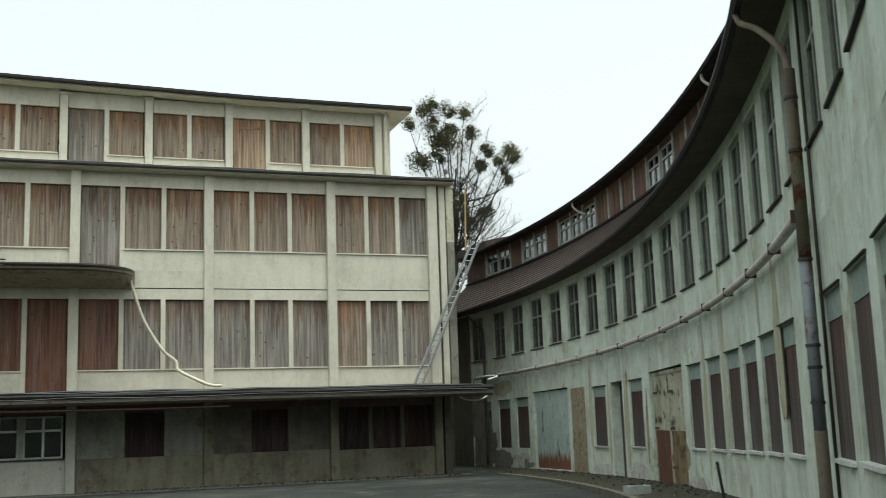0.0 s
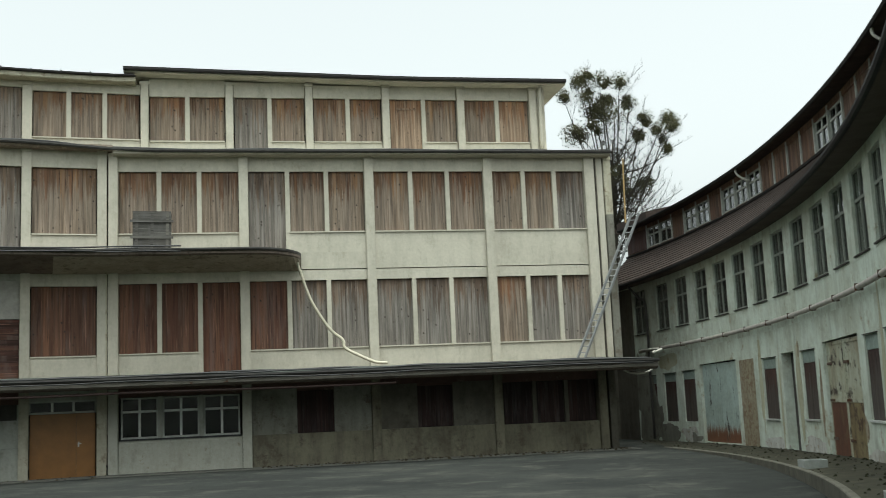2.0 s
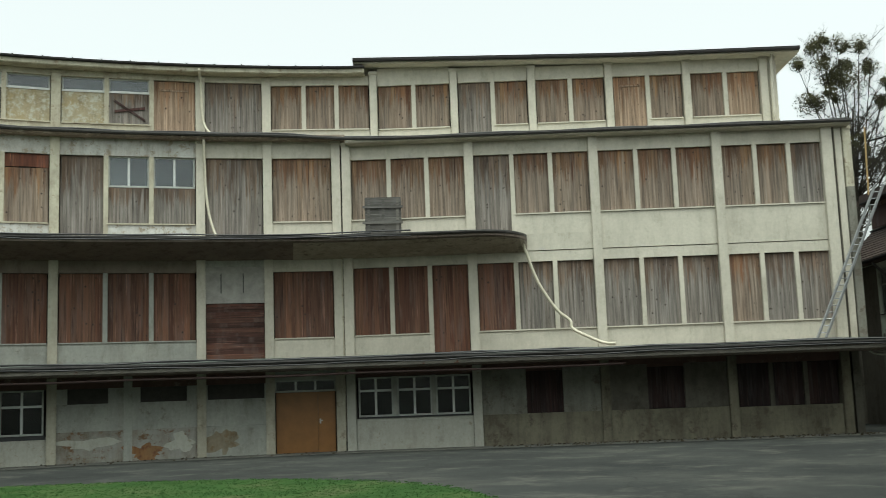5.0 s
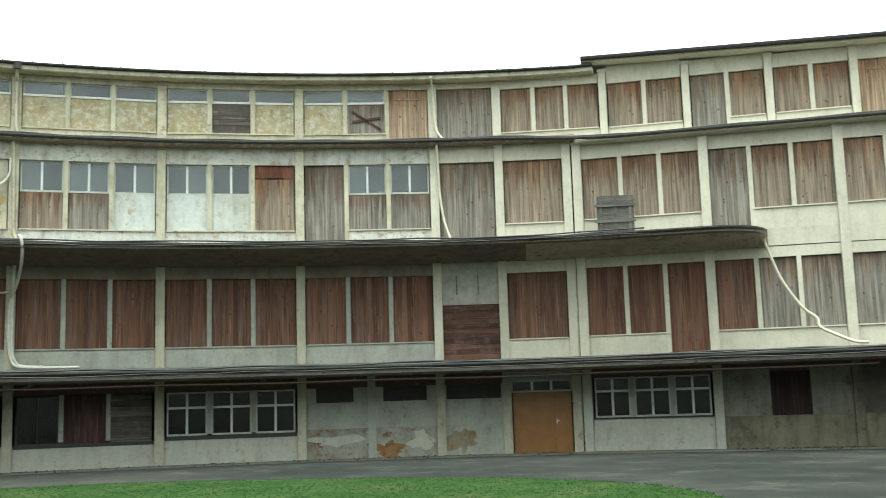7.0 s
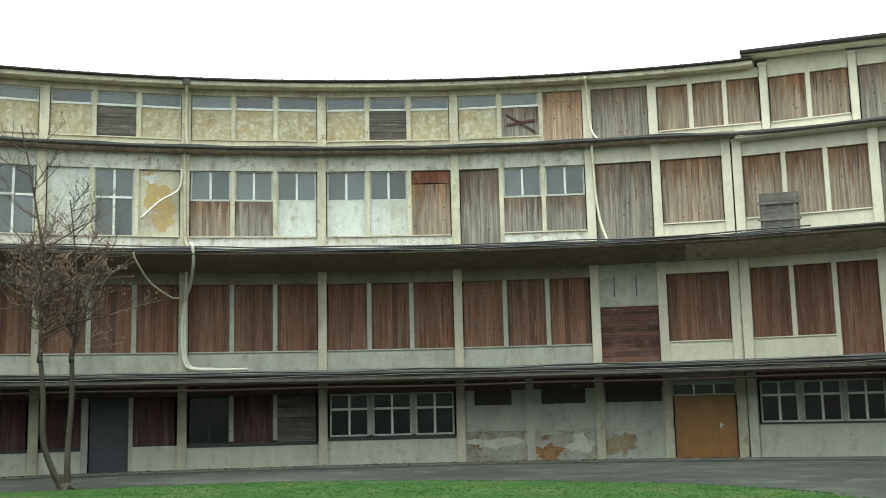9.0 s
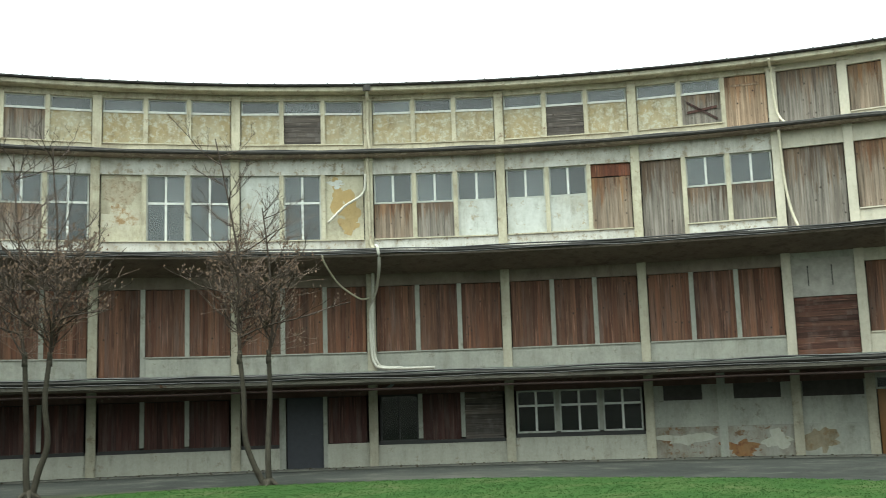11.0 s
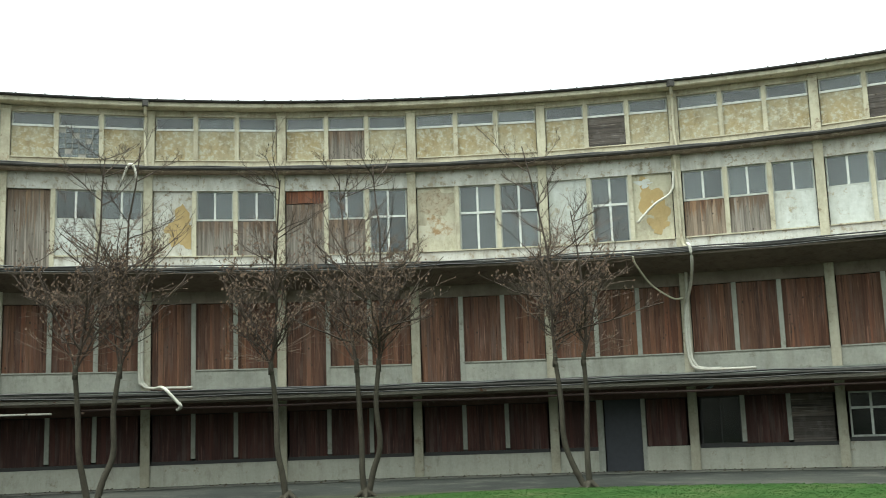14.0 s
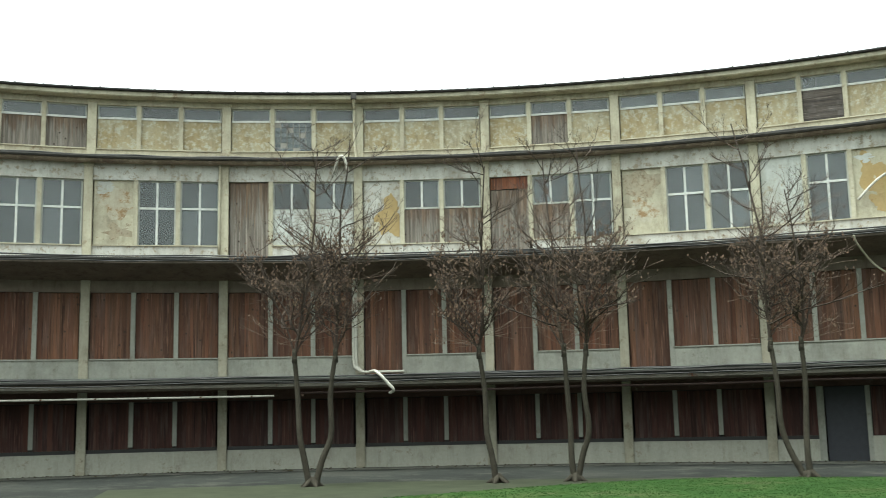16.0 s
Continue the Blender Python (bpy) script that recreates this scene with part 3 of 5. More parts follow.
storey(top_arc[11][0], top_line[0][0], ["Bb"] * 3, 11.9, 12.56, 14.42, 14.8, CREAM)
p, q = top_line[-1][0], on_line(-1.75, -1.0)[0]
m, length = bay_frame(p, q)
part("wall", Shape().box(0.16, length, 0.03, 0.3, 11.86, 14.9), CREAM, main, "", m)
e, w = on_line(-1.75, -1.0)
m, length = bay_frame(e, e - w * 8.6)
part("wall", Shape().box(0.0, length, 0.02, 0.3, 11.86, 14.9), CREAM, main, "", m)
e, w = on_line(0.1)
m, length = bay_frame(e, e - w * 9.6)
part("end_wall", Shape().box(0.0, length, 0.02, 0.3, -0.3, 11.8), SHADE_STAINED, main, "dirty end wall beside the side wing", m)

# ---- slabs, canopy, ledge, roofs ----
full = along(103, 0.35)
slab_path = along(103, 0.95)
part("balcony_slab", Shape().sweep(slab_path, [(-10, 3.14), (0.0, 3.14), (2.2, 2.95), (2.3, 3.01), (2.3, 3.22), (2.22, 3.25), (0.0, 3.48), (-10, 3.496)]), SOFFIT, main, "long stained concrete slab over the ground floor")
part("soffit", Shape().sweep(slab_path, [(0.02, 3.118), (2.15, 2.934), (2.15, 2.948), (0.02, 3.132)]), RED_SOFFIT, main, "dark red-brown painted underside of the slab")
part("slab_gutter", Shape().sweep(slab_path, [(2.31, 3.21), (2.45, 3.21), (2.49, 3.26), (2.49, 3.32), (2.45, 3.32), (2.43, 3.26), (2.31, 3.27)]), ZINC, main, "dark zinc gutter")
part("slab_trim", Shape().sweep(slab_path, [(2.302, 3.03), (2.35, 3.03), (2.35, 3.14), (2.302, 3.16)]), plain("pale_edge_strip", (0.19, 0.175, 0.15), 0.8, vary=0.6, scale=2.0, rust=0.6), main, "pale chipped edge strip")
can = along(103, -13.4)
for i in range(1, 9):
    g = i / 8 * math.pi / 2
    p, w = on_line(-13.4 + 1.9 * math.sin(g))
    can.append((p, w, 0, max(0.02, math.cos(g))))
part("canopy", Shape().sweep(can, [(-0.02, 7.24), (2.0, 7.61), (2.12, 7.65), (2.12, 7.77), (2.06, 7.81), (-0.02, 7.915)]), SOFFIT, main, "long concrete canopy with a rounded end")
pale = [row for row in can if row[0].x > -20.6]
part("canopy_soffit", Shape().sweep(pale, [(0.0, 7.226), (1.98, 7.59), (1.98, 7.598), (0.0, 7.234)]), PALE_SOFFIT, main, "stained cream underside of the canopy")
part("canopy_edge", Shape().sweep([(p, w, dz, r) for p, w, dz, r in can], [(2.125, 7.74), (2.20, 7.75), (2.23, 7.79), (2.23, 7.84), (2.06, 7.85), (2.06, 7.82)]), ZINC, main, "dark zinc roof edge")
# Unseen floor, added to keep the rooms dark.
part("floor_slab", Shape().sweep(along(103, -0.1), [(-10, 7.6), (-0.31, 7.6), (-0.31, 8.0), (-10, 8.0)]), INSIDE, main)
low_ledge = [(-9.6, 11.82), (-0.4, 11.66), (0.34, 11.68), (0.42, 11.72), (0.42, 11.80), (-9.6, 11.88)]
ledge_section = [(-9.6, 11.82), (0.34, 11.86), (0.42, 11.92), (0.42, 12.04), (-9.6, 12.095)]
part("ledge", Shape().sweep(along(103, -17.99), ledge_section), LEDGE, main, "brown stained concrete ledge below the top storey")
part("ledge", Shape().sweep([(*on_line(-17.985 + 18.335 * k / 9), 0, 1) for k in range(10)], low_ledge), CREAM, main, "cream concrete ledge below the top storey")
part("ledge_gutter", Shape().sweep([(p, w, -0.21 * min(1.0, max(0.0, (p.x + 20.5) / 3.5)) - 0.03, s) for p, w, _, s in full], [(0.425, 12.0), (0.50, 12.0), (0.53, 12.05), (0.53, 12.11), (0.44, 12.11), (0.3, 12.08), (0.3, 12.05), (0.425, 12.05)]), ZINC, main, "dark zinc gutter")
low_roof = [(p - w * 1.0, w, 0, 1) for p, w, _, _ in along(103, -17.3)]
part("roof", Shape().sweep(low_roof, [(-9, 14.80), (0.45, 14.765), (0.5, 14.80), (0.5, 14.96), (-9, 15.25)]), OLD_CREAM, main, "low roof with overhanging eaves")
part("roof_edge", Shape().sweep(low_roof, [(0.505, 14.965), (0.58, 14.965), (0.61, 15.0), (0.61, 15.05), (0.2, 15.07), (0.2, 15.02), (0.505, 15.0)]), ROOF_EDGE, main, "dark roofing edge")
high = []
for k in range(12):
    p, w = on_line(-17.7 + (17.7 - 1.0) * k / 11, -1.0)
    high.append((p, w, max(0.0, 0.24 - 0.036 * k), 1))
part("roof", Shape().sweep(high, [(-9, 14.9), (0.5, 14.9), (0.55, 14.92), (0.55, 15.02), (-9, 15.3)]), CREAM, main, "raised low roof with overhanging eaves")
part("roof_edge", Shape().sweep(high, [(0.555, 14.97), (0.68, 14.97), (0.70, 15.02), (0.70, 15.10), (-9, 15.5), (-9, 15.32), (0.555, 15.04)]), ROOF_EDGE, main, "black roofing edge")
phi = 102.0
while phi > 27:
    p, w = on_arc(phi, -1.0)
    x = Vector((-w.y, w.x, 0)) * 0.025
    a, b = p + w * 0.54, p + w * 0.66
    part("gutter_bracket", Shape().hexa([(*(c + d).xy, z) for z in (14.96, 15.072) for c in (a, b) for d in (-x, x)]), ROOF_EDGE, main)
    phi -= 1.35
back = [(p - w * 9.6, w, 0, 1) for p, w, _, _ in along(103, 0.3)]
# Unseen back wall, added so that no light enters the rooms.
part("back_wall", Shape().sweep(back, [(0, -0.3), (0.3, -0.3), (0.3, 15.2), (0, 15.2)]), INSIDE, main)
p, w = on_arc(102.8)
m, length = bay_frame(p - w * 9.6, p)
part("end_wall", Shape().box(0, length, -0.3, 0, -0.3, 15), GREY_RENDER, main, "", m)

# ---- main building: ground floor ----
GT, GZ = 2.58, -0.10
PARAPET = painted("pale_ground_floor_paint", (0.43, 0.43, 0.37), (0.22, 0.205, 0.16), (0.43, 0.425, 0.36), 0.5, 0.06, (0.28, 0.25, 0.19))
GR = [on_arc(a, 0.0) for a in ARC]
for i in range(9):
    (p, _), (q, _) = GR[i], GR[i + 1]
    m, length = bay_frame(p, q)
    a, b = 0.17, length - 0.17
    wide = (b - a) / 3
    sill = 0.82 if i < 8 else 0.93
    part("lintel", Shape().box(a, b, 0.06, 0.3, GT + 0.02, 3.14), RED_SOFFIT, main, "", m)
    for k, code in enumerate(ARC_G[i]):
        u0, u1 = a + k * wide + 0.08, a + (k + 1) * wide - 0.08
        if code == "X":
            part("door_jamb", Shape().box(a + k * wide - 0.16, a + k * wide + 0.08, 0.015, 0.3, GZ, GT + 0.02), GREY_RENDER, main, "", m)
            part("door_jamb", Shape().box(a + (k + 1) * wide - 0.12, a + (k + 1) * wide + 0.04, 0.015, 0.3, GZ, GT + 0.02), GREY_RENDER, main, "", m)
            part("door_leaf", Shape().box(u0 + 0.05, u1, 0.16, 0.21, -0.06, GT).box(u0 + 0.16, u1 - 0.12, 0.148, 0.16, 0.2, 1.2).box(u0 + 0.16, u1 - 0.12, 0.148, 0.16, 1.35, 2.45),
                 plain("slate_door_paint", (0.032, 0.035, 0.045), 0.55), main, "closed dark slate-coloured door", m)
            continue
        part("parapet", Shape().box(a + k * wide, a + (k + 1) * wide, 0.05, 0.3, GZ, sill), PARAPET, main, "", m)
        if code == "W":
            sash(u0, u1, 0.14, sill + 0.05, GT, m, main, 2, (0.64,), GLASS_DARK)
        elif code == "Bh":
            flat_planks("boarding", u0, u1, 0.14, sill, GT, WOOD_FLAT, m, main)
        elif code == "D":
            sash(u0, u1, 0.2, sill, GT, m, main, 2, (), GLASS_DARK, bar=0.02, frame_paint=BLACK)
        else:
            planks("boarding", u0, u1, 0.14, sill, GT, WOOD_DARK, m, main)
        if k < 2:
            part("mullion", Shape().box(a + (k + 1) * wide - 0.08, a + (k + 1) * wide + 0.08, 0.02, 0.135, sill + 0.1, GT + 0.02), GREY_RENDER, main, "", m)
    part("window_sill", Shape().box(a + 0.02, a + wide if "X" in ARC_G[i] else b - 0.02, 0.03, 0.12, sill - 0.10, sill + 0.03), BLACK, main, "", m)
for i in range(13):
    column(*GR[i], GZ, 3.14, POST, out=0.11, cap=False)
# solid bays with a slot below the ceiling
for i in (9, 10):
    m, length = bay_frame(GR[i][0], GR[i + 1][0])
    halves = [(0.17, length / 2 - 0.14), (length / 2 + 0.14, length - 0.17)] if i == 9 else [(0.17, length - 0.17)]
    for a, b in halves:
        s0, s1 = (a + 0.35, b - 0.55) if i == 9 and a < 1 else (a + 0.3, b - 0.35) if i == 9 else (a + 0.05, b - 0.05)
        for x0, x1, z0, z1 in ((a, b, 1.05, 2.03), (a, s0, 2.03, 2.58), (s1, b, 2.03, 2.58)):
            part("wall", Shape().box(x0, x1, 0.05, 0.3, z0, z1), GREY_RENDER, main, "", m)
        part("lintel", Shape().box(a, b, 0.05, 0.3, 2.58, 3.14), RED_SOFFIT, main, "", m)
        part("plinth", Shape().box(a, b, 0.035, 0.3, GZ, 1.045), RUST_STAINED if i == 9 else GREY_RENDER, main, "flaking plinth with rusty stains", m)
        # Dark sheet fills the slot where only shade lies.
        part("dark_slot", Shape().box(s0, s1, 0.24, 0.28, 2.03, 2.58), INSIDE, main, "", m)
    if i == 9:
        part("column", Shape().box(length / 2 - 0.15, length / 2 + 0.15, 0.0, 0.4, GZ, 3.14), GREY_RENDER, main, "", m)
for i, share, z, ru, rz, seed, material, label in ((9, 0.60, 0.25, 0.62, 0.34, 3, RUST_BLOOM, "rust bloom on the plinth"), (9, 0.85, 0.5, 0.45, 0.3, 5, PARAPET, "pale patch of old paint"), (9, 0.25, 0.62, 0.85, 0.22, 8, PARAPET, "pale patch of old paint"),
                                                (10, 0.32, 0.35, 0.55, 0.42, 9, TAN_DAMP, "tan damp stain")):
    m, length = bay_frame(GR[i][0], GR[i + 1][0])
    part("wall_stain", blotch(share * length, z, ru, rz, 0.027 if z < 1 else 0.042, seed, 0.8, 48, z_min=GZ + 0.02), material, main, label, m)
# orange double door with a glazed transom
m, length = bay_frame(GR[11][0], GR[12][0])
a, b = 0.17, length - 0.17
sash(a, b, 0.14, 2.20, 2.66, m, main, 3, (), GLASS_DARK)
part("wall", Shape().box(a, b, 0.05, 0.3, 2.66, 3.14), GREY_RENDER, main, "", m)
mid = a + (b - a) * 0.70
for x0, x1 in ((a + 0.04, mid - 0.005), (mid + 0.005, b - 0.04)):
    leaf = part("door_leaf", Shape().box(x0, x1, 0.15, 0.2, -0.08, 2.19).box(x0 + 0.1, x1 - 0.1, 0.142, 0.15, 0.2, 1.05).box(x0 + 0.1, x1 - 0.1, 0.142, 0.15, 1.2, 2.05), DOOR_ORANGE, main, "closed orange-brown wooden door leaf", m)
    if x0 > mid:
        part("door_handle", Shape().box(x0 + 0.05, x0 + 0.1, 0.10, 0.15, 1.0, 1.18).box(x0 + 0.05, x0 + 0.17, 0.085, 0.105, 1.1, 1.13), STEEL, leaf)
# straight part
for i in range(4):
    p, q = line_pts[i][0], line_pts[i + 1][0]
    m, length = bay_frame(p, q)
    a, b = 0.18, length - 0.18
    if i == 0:
        wide = (b - a) / 3
        part("parapet", Shape().box(a, b, 0.05, 0.3, GZ, 1.12), PARAPET, main, "", m)
        part("lintel", Shape().box(a, b, 0.05, 0.3, 2.68, 3.14), RED_SOFFIT, main, "", m)
        for k in range(3):
            sash(a + k * wide + 0.08, a + (k + 1) * wide - 0.08, 0.14, 1.17, 2.66, m, main, 2, (0.66,), GLASS_DARK)
            if k < 2:
                part("mullion", Shape().box(a + (k + 1) * wide - 0.08, a + (k + 1) * wide + 0.08, 0.02, 0.28, 1.17, 2.68), GREY_RENDER, main, "", m)
        part("window_sill", Shape().box(a + 0.02, b - 0.02, 0.0, 0.12, 1.11, 1.165), BLACK, main, "", m)
    elif i < 3:
        u0, u1 = ((1.85, 3.25) if i == 1 else (1.6, 3.0))
        zs = 1.15 if i == 1 else 1.3
        for x0, x1 in ((a, u0), (u1, b)):
            # Walls below the slab wear the renders that hold its shade.
            part("wall", Shape().box(x0, x1, 0.05, 0.3, 1.1, 2.78), DIRT_SHADE if i == 1 else SHADE_STAINED, main, "", m)
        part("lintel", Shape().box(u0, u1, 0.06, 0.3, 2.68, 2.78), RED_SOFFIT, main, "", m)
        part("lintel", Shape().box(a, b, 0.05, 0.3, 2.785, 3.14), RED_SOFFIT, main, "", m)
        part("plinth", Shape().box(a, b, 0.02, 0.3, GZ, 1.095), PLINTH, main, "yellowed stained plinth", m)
        # Boarding below the slab uses the shade-dark plank copy.
        planks("boarding", u0, u1, 0.2, 1.1, 2.68, WOOD_SHADE, m, main)
    else:
        wide = (b - a) / 3
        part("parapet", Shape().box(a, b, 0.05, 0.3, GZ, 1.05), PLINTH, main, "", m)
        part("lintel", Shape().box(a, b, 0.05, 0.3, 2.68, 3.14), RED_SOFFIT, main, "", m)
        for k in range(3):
            planks("boarding", a + k * wide + 0.08, a + (k + 1) * wide - 0.08, 0.2, 1.05, 2.68, WOOD_SHADE, m, main)
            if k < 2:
                part("mullion", Shape().box(a + (k + 1) * wide - 0.08, a + (k + 1) * wide + 0.08, 0.06, 0.28, 1.05, 2.68), SHADE_STAINED, main, "", m)
for i, (p, w) in enumerate(line_pts):
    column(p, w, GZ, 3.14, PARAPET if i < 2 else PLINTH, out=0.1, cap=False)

# ---- the curved side wing ----
WX, WY, WR = -61.478, 26.042, 67.383
wing = thing("side_wing", "long curved two-storey wing with flaking grey-white render and tiled mansard roof", "building")
DEG = radians(1) * WR
TH0, TH1 = 24.0, -17.0


def rise(th):
    """The wing follows ground that climbs gently towards its near end."""
    return 0.01535 * (5.0 - th) + 0.00021 * (5.0 - th) ** 2


def on_wing(th, off=0.0):
    a = radians(th)
    return Vector((WX + (WR - off) * math.cos(a), WY + (WR - off) * math.sin(a), 0)), Vector((-math.cos(a), -math.sin(a), 0))


def wing_frame(th):
    a = radians(th)
    p, _ = on_wing(th)
    return Matrix(((math.sin(a), math.cos(a), 0, p.x), (-math.cos(a), math.sin(a), 0, p.y), (0, 0, 1, rise(th)), (0, 0, 0, 1)))


def wing_at(th, off, z):
    p, _ = on_wing(th, off)
    return (p.x, p.y, z + rise(th))


def wing_path(th0, th1, step=1.0):
    n = max(2, int(abs(th0 - th1) / step) + 1)
    return [(*on_wing(th0 + (th1 - th0) * i / (n - 1)), rise(th0 + (th1 - th0) * i / (n - 1)), 1) for i in range(n)]


def strip(shape, th0, th1, z0, z1, thick=0.35):
    shape.sweep(wing_path(th0, th1), [(-thick, z0), (0, z0), (0, z1), (-thick, z1)])


# ground floor openings: middle, width in metres, sill, top, kind
G_SILL, G_TOP, U_SILL, U_TOP = 1.05, 3.04, 4.92, 6.93
GROUND = [(20.4, 1.35, 0.9, 2.98, "board"), (18.49, 1.36, 0.95, 3.0, "board"), (16.64, 1.42, 0.95, 3.02, "board"), (13.80, 4.1, 0.16, 3.2, "steel"), (8.93, 1.45, G_SILL, G_TOP, "board"), (7.21, 1.3, 0.06, 3.1, "gap"),
          (5.35, 1.42, G_SILL, G_TOP, "board"), (2.47, 3.6, 0.06, 3.16, "rust")]
GROUND += [(th, 1.36, G_SILL, G_TOP, "board") for th in (-0.18, -1.97, -3.64, -5.11, -6.66, -8.26)] + [(th, 1.42, G_SILL, G_TOP, "board") for th in (-11.6, -13.3, -15.0)]
UPPERW = [(th, 1.4) for th in (21.0, 18.73, 16.82, 14.84, 12.93, 11.06, 9.19, 7.28, 5.39, 3.47, 1.6, -0.25)] + [(th, 1.22) for th in (-1.98, -3.6, -5.15, -6.68, -8.25, -9.85, -11.55, -13.1, -14.65)]


def opened(openings, z0, z1):
    """The pieces of a storey's wall round its openings."""
    th = TH0
    for mid, wide, sill, top, *_ in sorted(openings, reverse=True):
        a, b = mid + wide / 2 / DEG, mid - wide / 2 / DEG
        for name, t0, t1, y0, y1 in (("pier", th, a, z0, z1), ("parapet", a, b, z0, sill), ("lintel", a, b, top, z1)):
            if y1 - y0 > 0.06:
                piece = Shape()
                strip(piece, t0, t1, y0, y1)
                part(name, piece, WING_RENDER, wing)
        th = b
    piece = Shape()
    strip(piece, th, TH1, z0, z1)
    part("pier", piece, WING_RENDER, wing)


PATCH = painted("bare_yellow_brick", (0.31, 0.275, 0.185), (0.15, 0.12, 0.085), (0.36, 0.33, 0.25), 0.6, 0.5, (0.21, 0.15, 0.095), flake=6.0)
OCHRE_RUN = painted("ochre_water_stain", (0.44, 0.43, 0.30), (0.25, 0.22, 0.13), (0.52, 0.54, 0.42), 0.7, 0.15, (0.33, 0.29, 0.18), flake=1.5)
opened(GROUND, 0.0, 3.9)
part("footing", Shape().sweep(wing_path(TH0, TH1), [(-0.35, -0.9), (0, -0.9), (0, 0.0), (-0.35, 0.0)]), WING_RENDER, wing)
# Dark sheet over the render paints the recessed corner's shade and stains.
part("stained_wall", Shape().sweep(wing_path(24.0, 21.75), [(0.004, 0.0), (0.012, 0.0), (0.012, 7.15), (0.004, 7.15)]), SHADE_STAINED, wing, "dark sheet for shade and stains at the inner corner")
TEAR = iter(range(1, 99))


def ragged(name, th0, th1, z0, z1, material, label, rough=0.35):
    """A patch with a torn outline on the face of the wing."""
    plate = blotch(0, (z0 + z1) / 2, (th0 - th1) * DEG / 2, (z1 - z0) / 2, -0.010, next(TEAR), rough, 48, z_min=-0.05)
    return part(name, plate, material, wing, label, wing_frame((th0 + th1) / 2))


part("brick_patch", Shape().sweep(wing_path(11.7, 10.35, 0.5), [(0.003, 0.1), (0.012, 0.1), (0.012, 3.12), (0.003, 3.12)]), PATCH, wing, "upright strip of bare yellow-brown brick")
for a, b, z0, z1 in ((4.5, 4.3, 0.6, 2.6), (0.95, 0.7, 0.5, 1.2), (6.3, 6.1, 2.9, 3.4)):
    ragged("bare_patch", a, b, z0, z1, PATCH, "bare patch where render has flaked off", 0.3)
for a, b, z0, z1 in ((-1.0, -1.25, 0.4, 3.95), (-2.75, -3.0, 1.0, 4.6), (-6.0, -6.2, 3.1, 4.5), (-7.3, -7.75, 1.5, 4.4), (19.6, 17.6, 3.15, 3.9), (9.9, 9.6, 0.4, 3.6), (8.1, 7.95, 0.2, 3.3), (6.5, 6.1, 0.3, 2.9)):
    ragged("water_stain", a, b, z0, z1, OCHRE_RUN, "long ochre stain where water has run", 0.45)
# Patches shrinking away from the corner carry its shade and dirt.
for a, b, z1 in ((22.0, 20.1, 4.7), (21.2, 19.3, 2.0), (19.6, 17.9, 0.8), (17.2, 15.8, 0.45)):
    ragged("damp_stain", a, b, 0.0, z1, DIRT_SHADE, "dark patch for shade and dirt near the inner corner", 0.6)
for a, b, hgt in ((17.6, 16.0, 0.75), (11.9, 11.75, 0.6), (10.0, 8.1, 0.42), (6.4, 4.3, 0.5), (0.85, -0.6, 0.4)):
    ragged("plinth_patch", a, b, 0.0, hgt, WHITE_FLAKING, "flaking white plinth paint", 0.5)
opened([(m_, w_, U_SILL, U_TOP) for m_, w_ in UPPERW], 3.9, 7.3)

WING_BOARD = boards("red_brown_hardboard", [(0.058, 0.024, 0.017), (0.045, 0.02, 0.015), (0.068, 0.03, 0.02)], knots=False, bleach=(0.062, 0.054, 0.046))
PANEL_GREY = plain("grey_fibre_panel", (0.27, 0.33, 0.295), 0.8, vary=0.45)
DRIP = plain("dark_drip_strip", (0.045, 0.042, 0.036), 0.8, vary=0.5)
RUST_DOOR = painted("rusted_steel_door", (0.45, 0.47, 0.37), (0.16, 0.10, 0.055), (0.36, 0.34, 0.23), 0.6, 0.30, (0.04, 0.026, 0.02), flake=2.2)
RUST_LOW = painted("rust_red_lower_panel", (0.105, 0.042, 0.022), (0.045, 0.02, 0.014), (0.14, 0.055, 0.026), 0.6, 0.2, (0.12, 0.075, 0.035))
RUST_TAN = painted("rust_streaked_tan_panel", (0.24, 0.20, 0.10), (0.07, 0.035, 0.02), (0.17, 0.12, 0.055), 0.85, 0.35, (0.06, 0.032, 0.02))
RUST_PIPE = plain("rusted_downpipe", (0.15, 0.13, 0.095), 0.85, 0.1, 0.6, 2.0, rust=0.53)


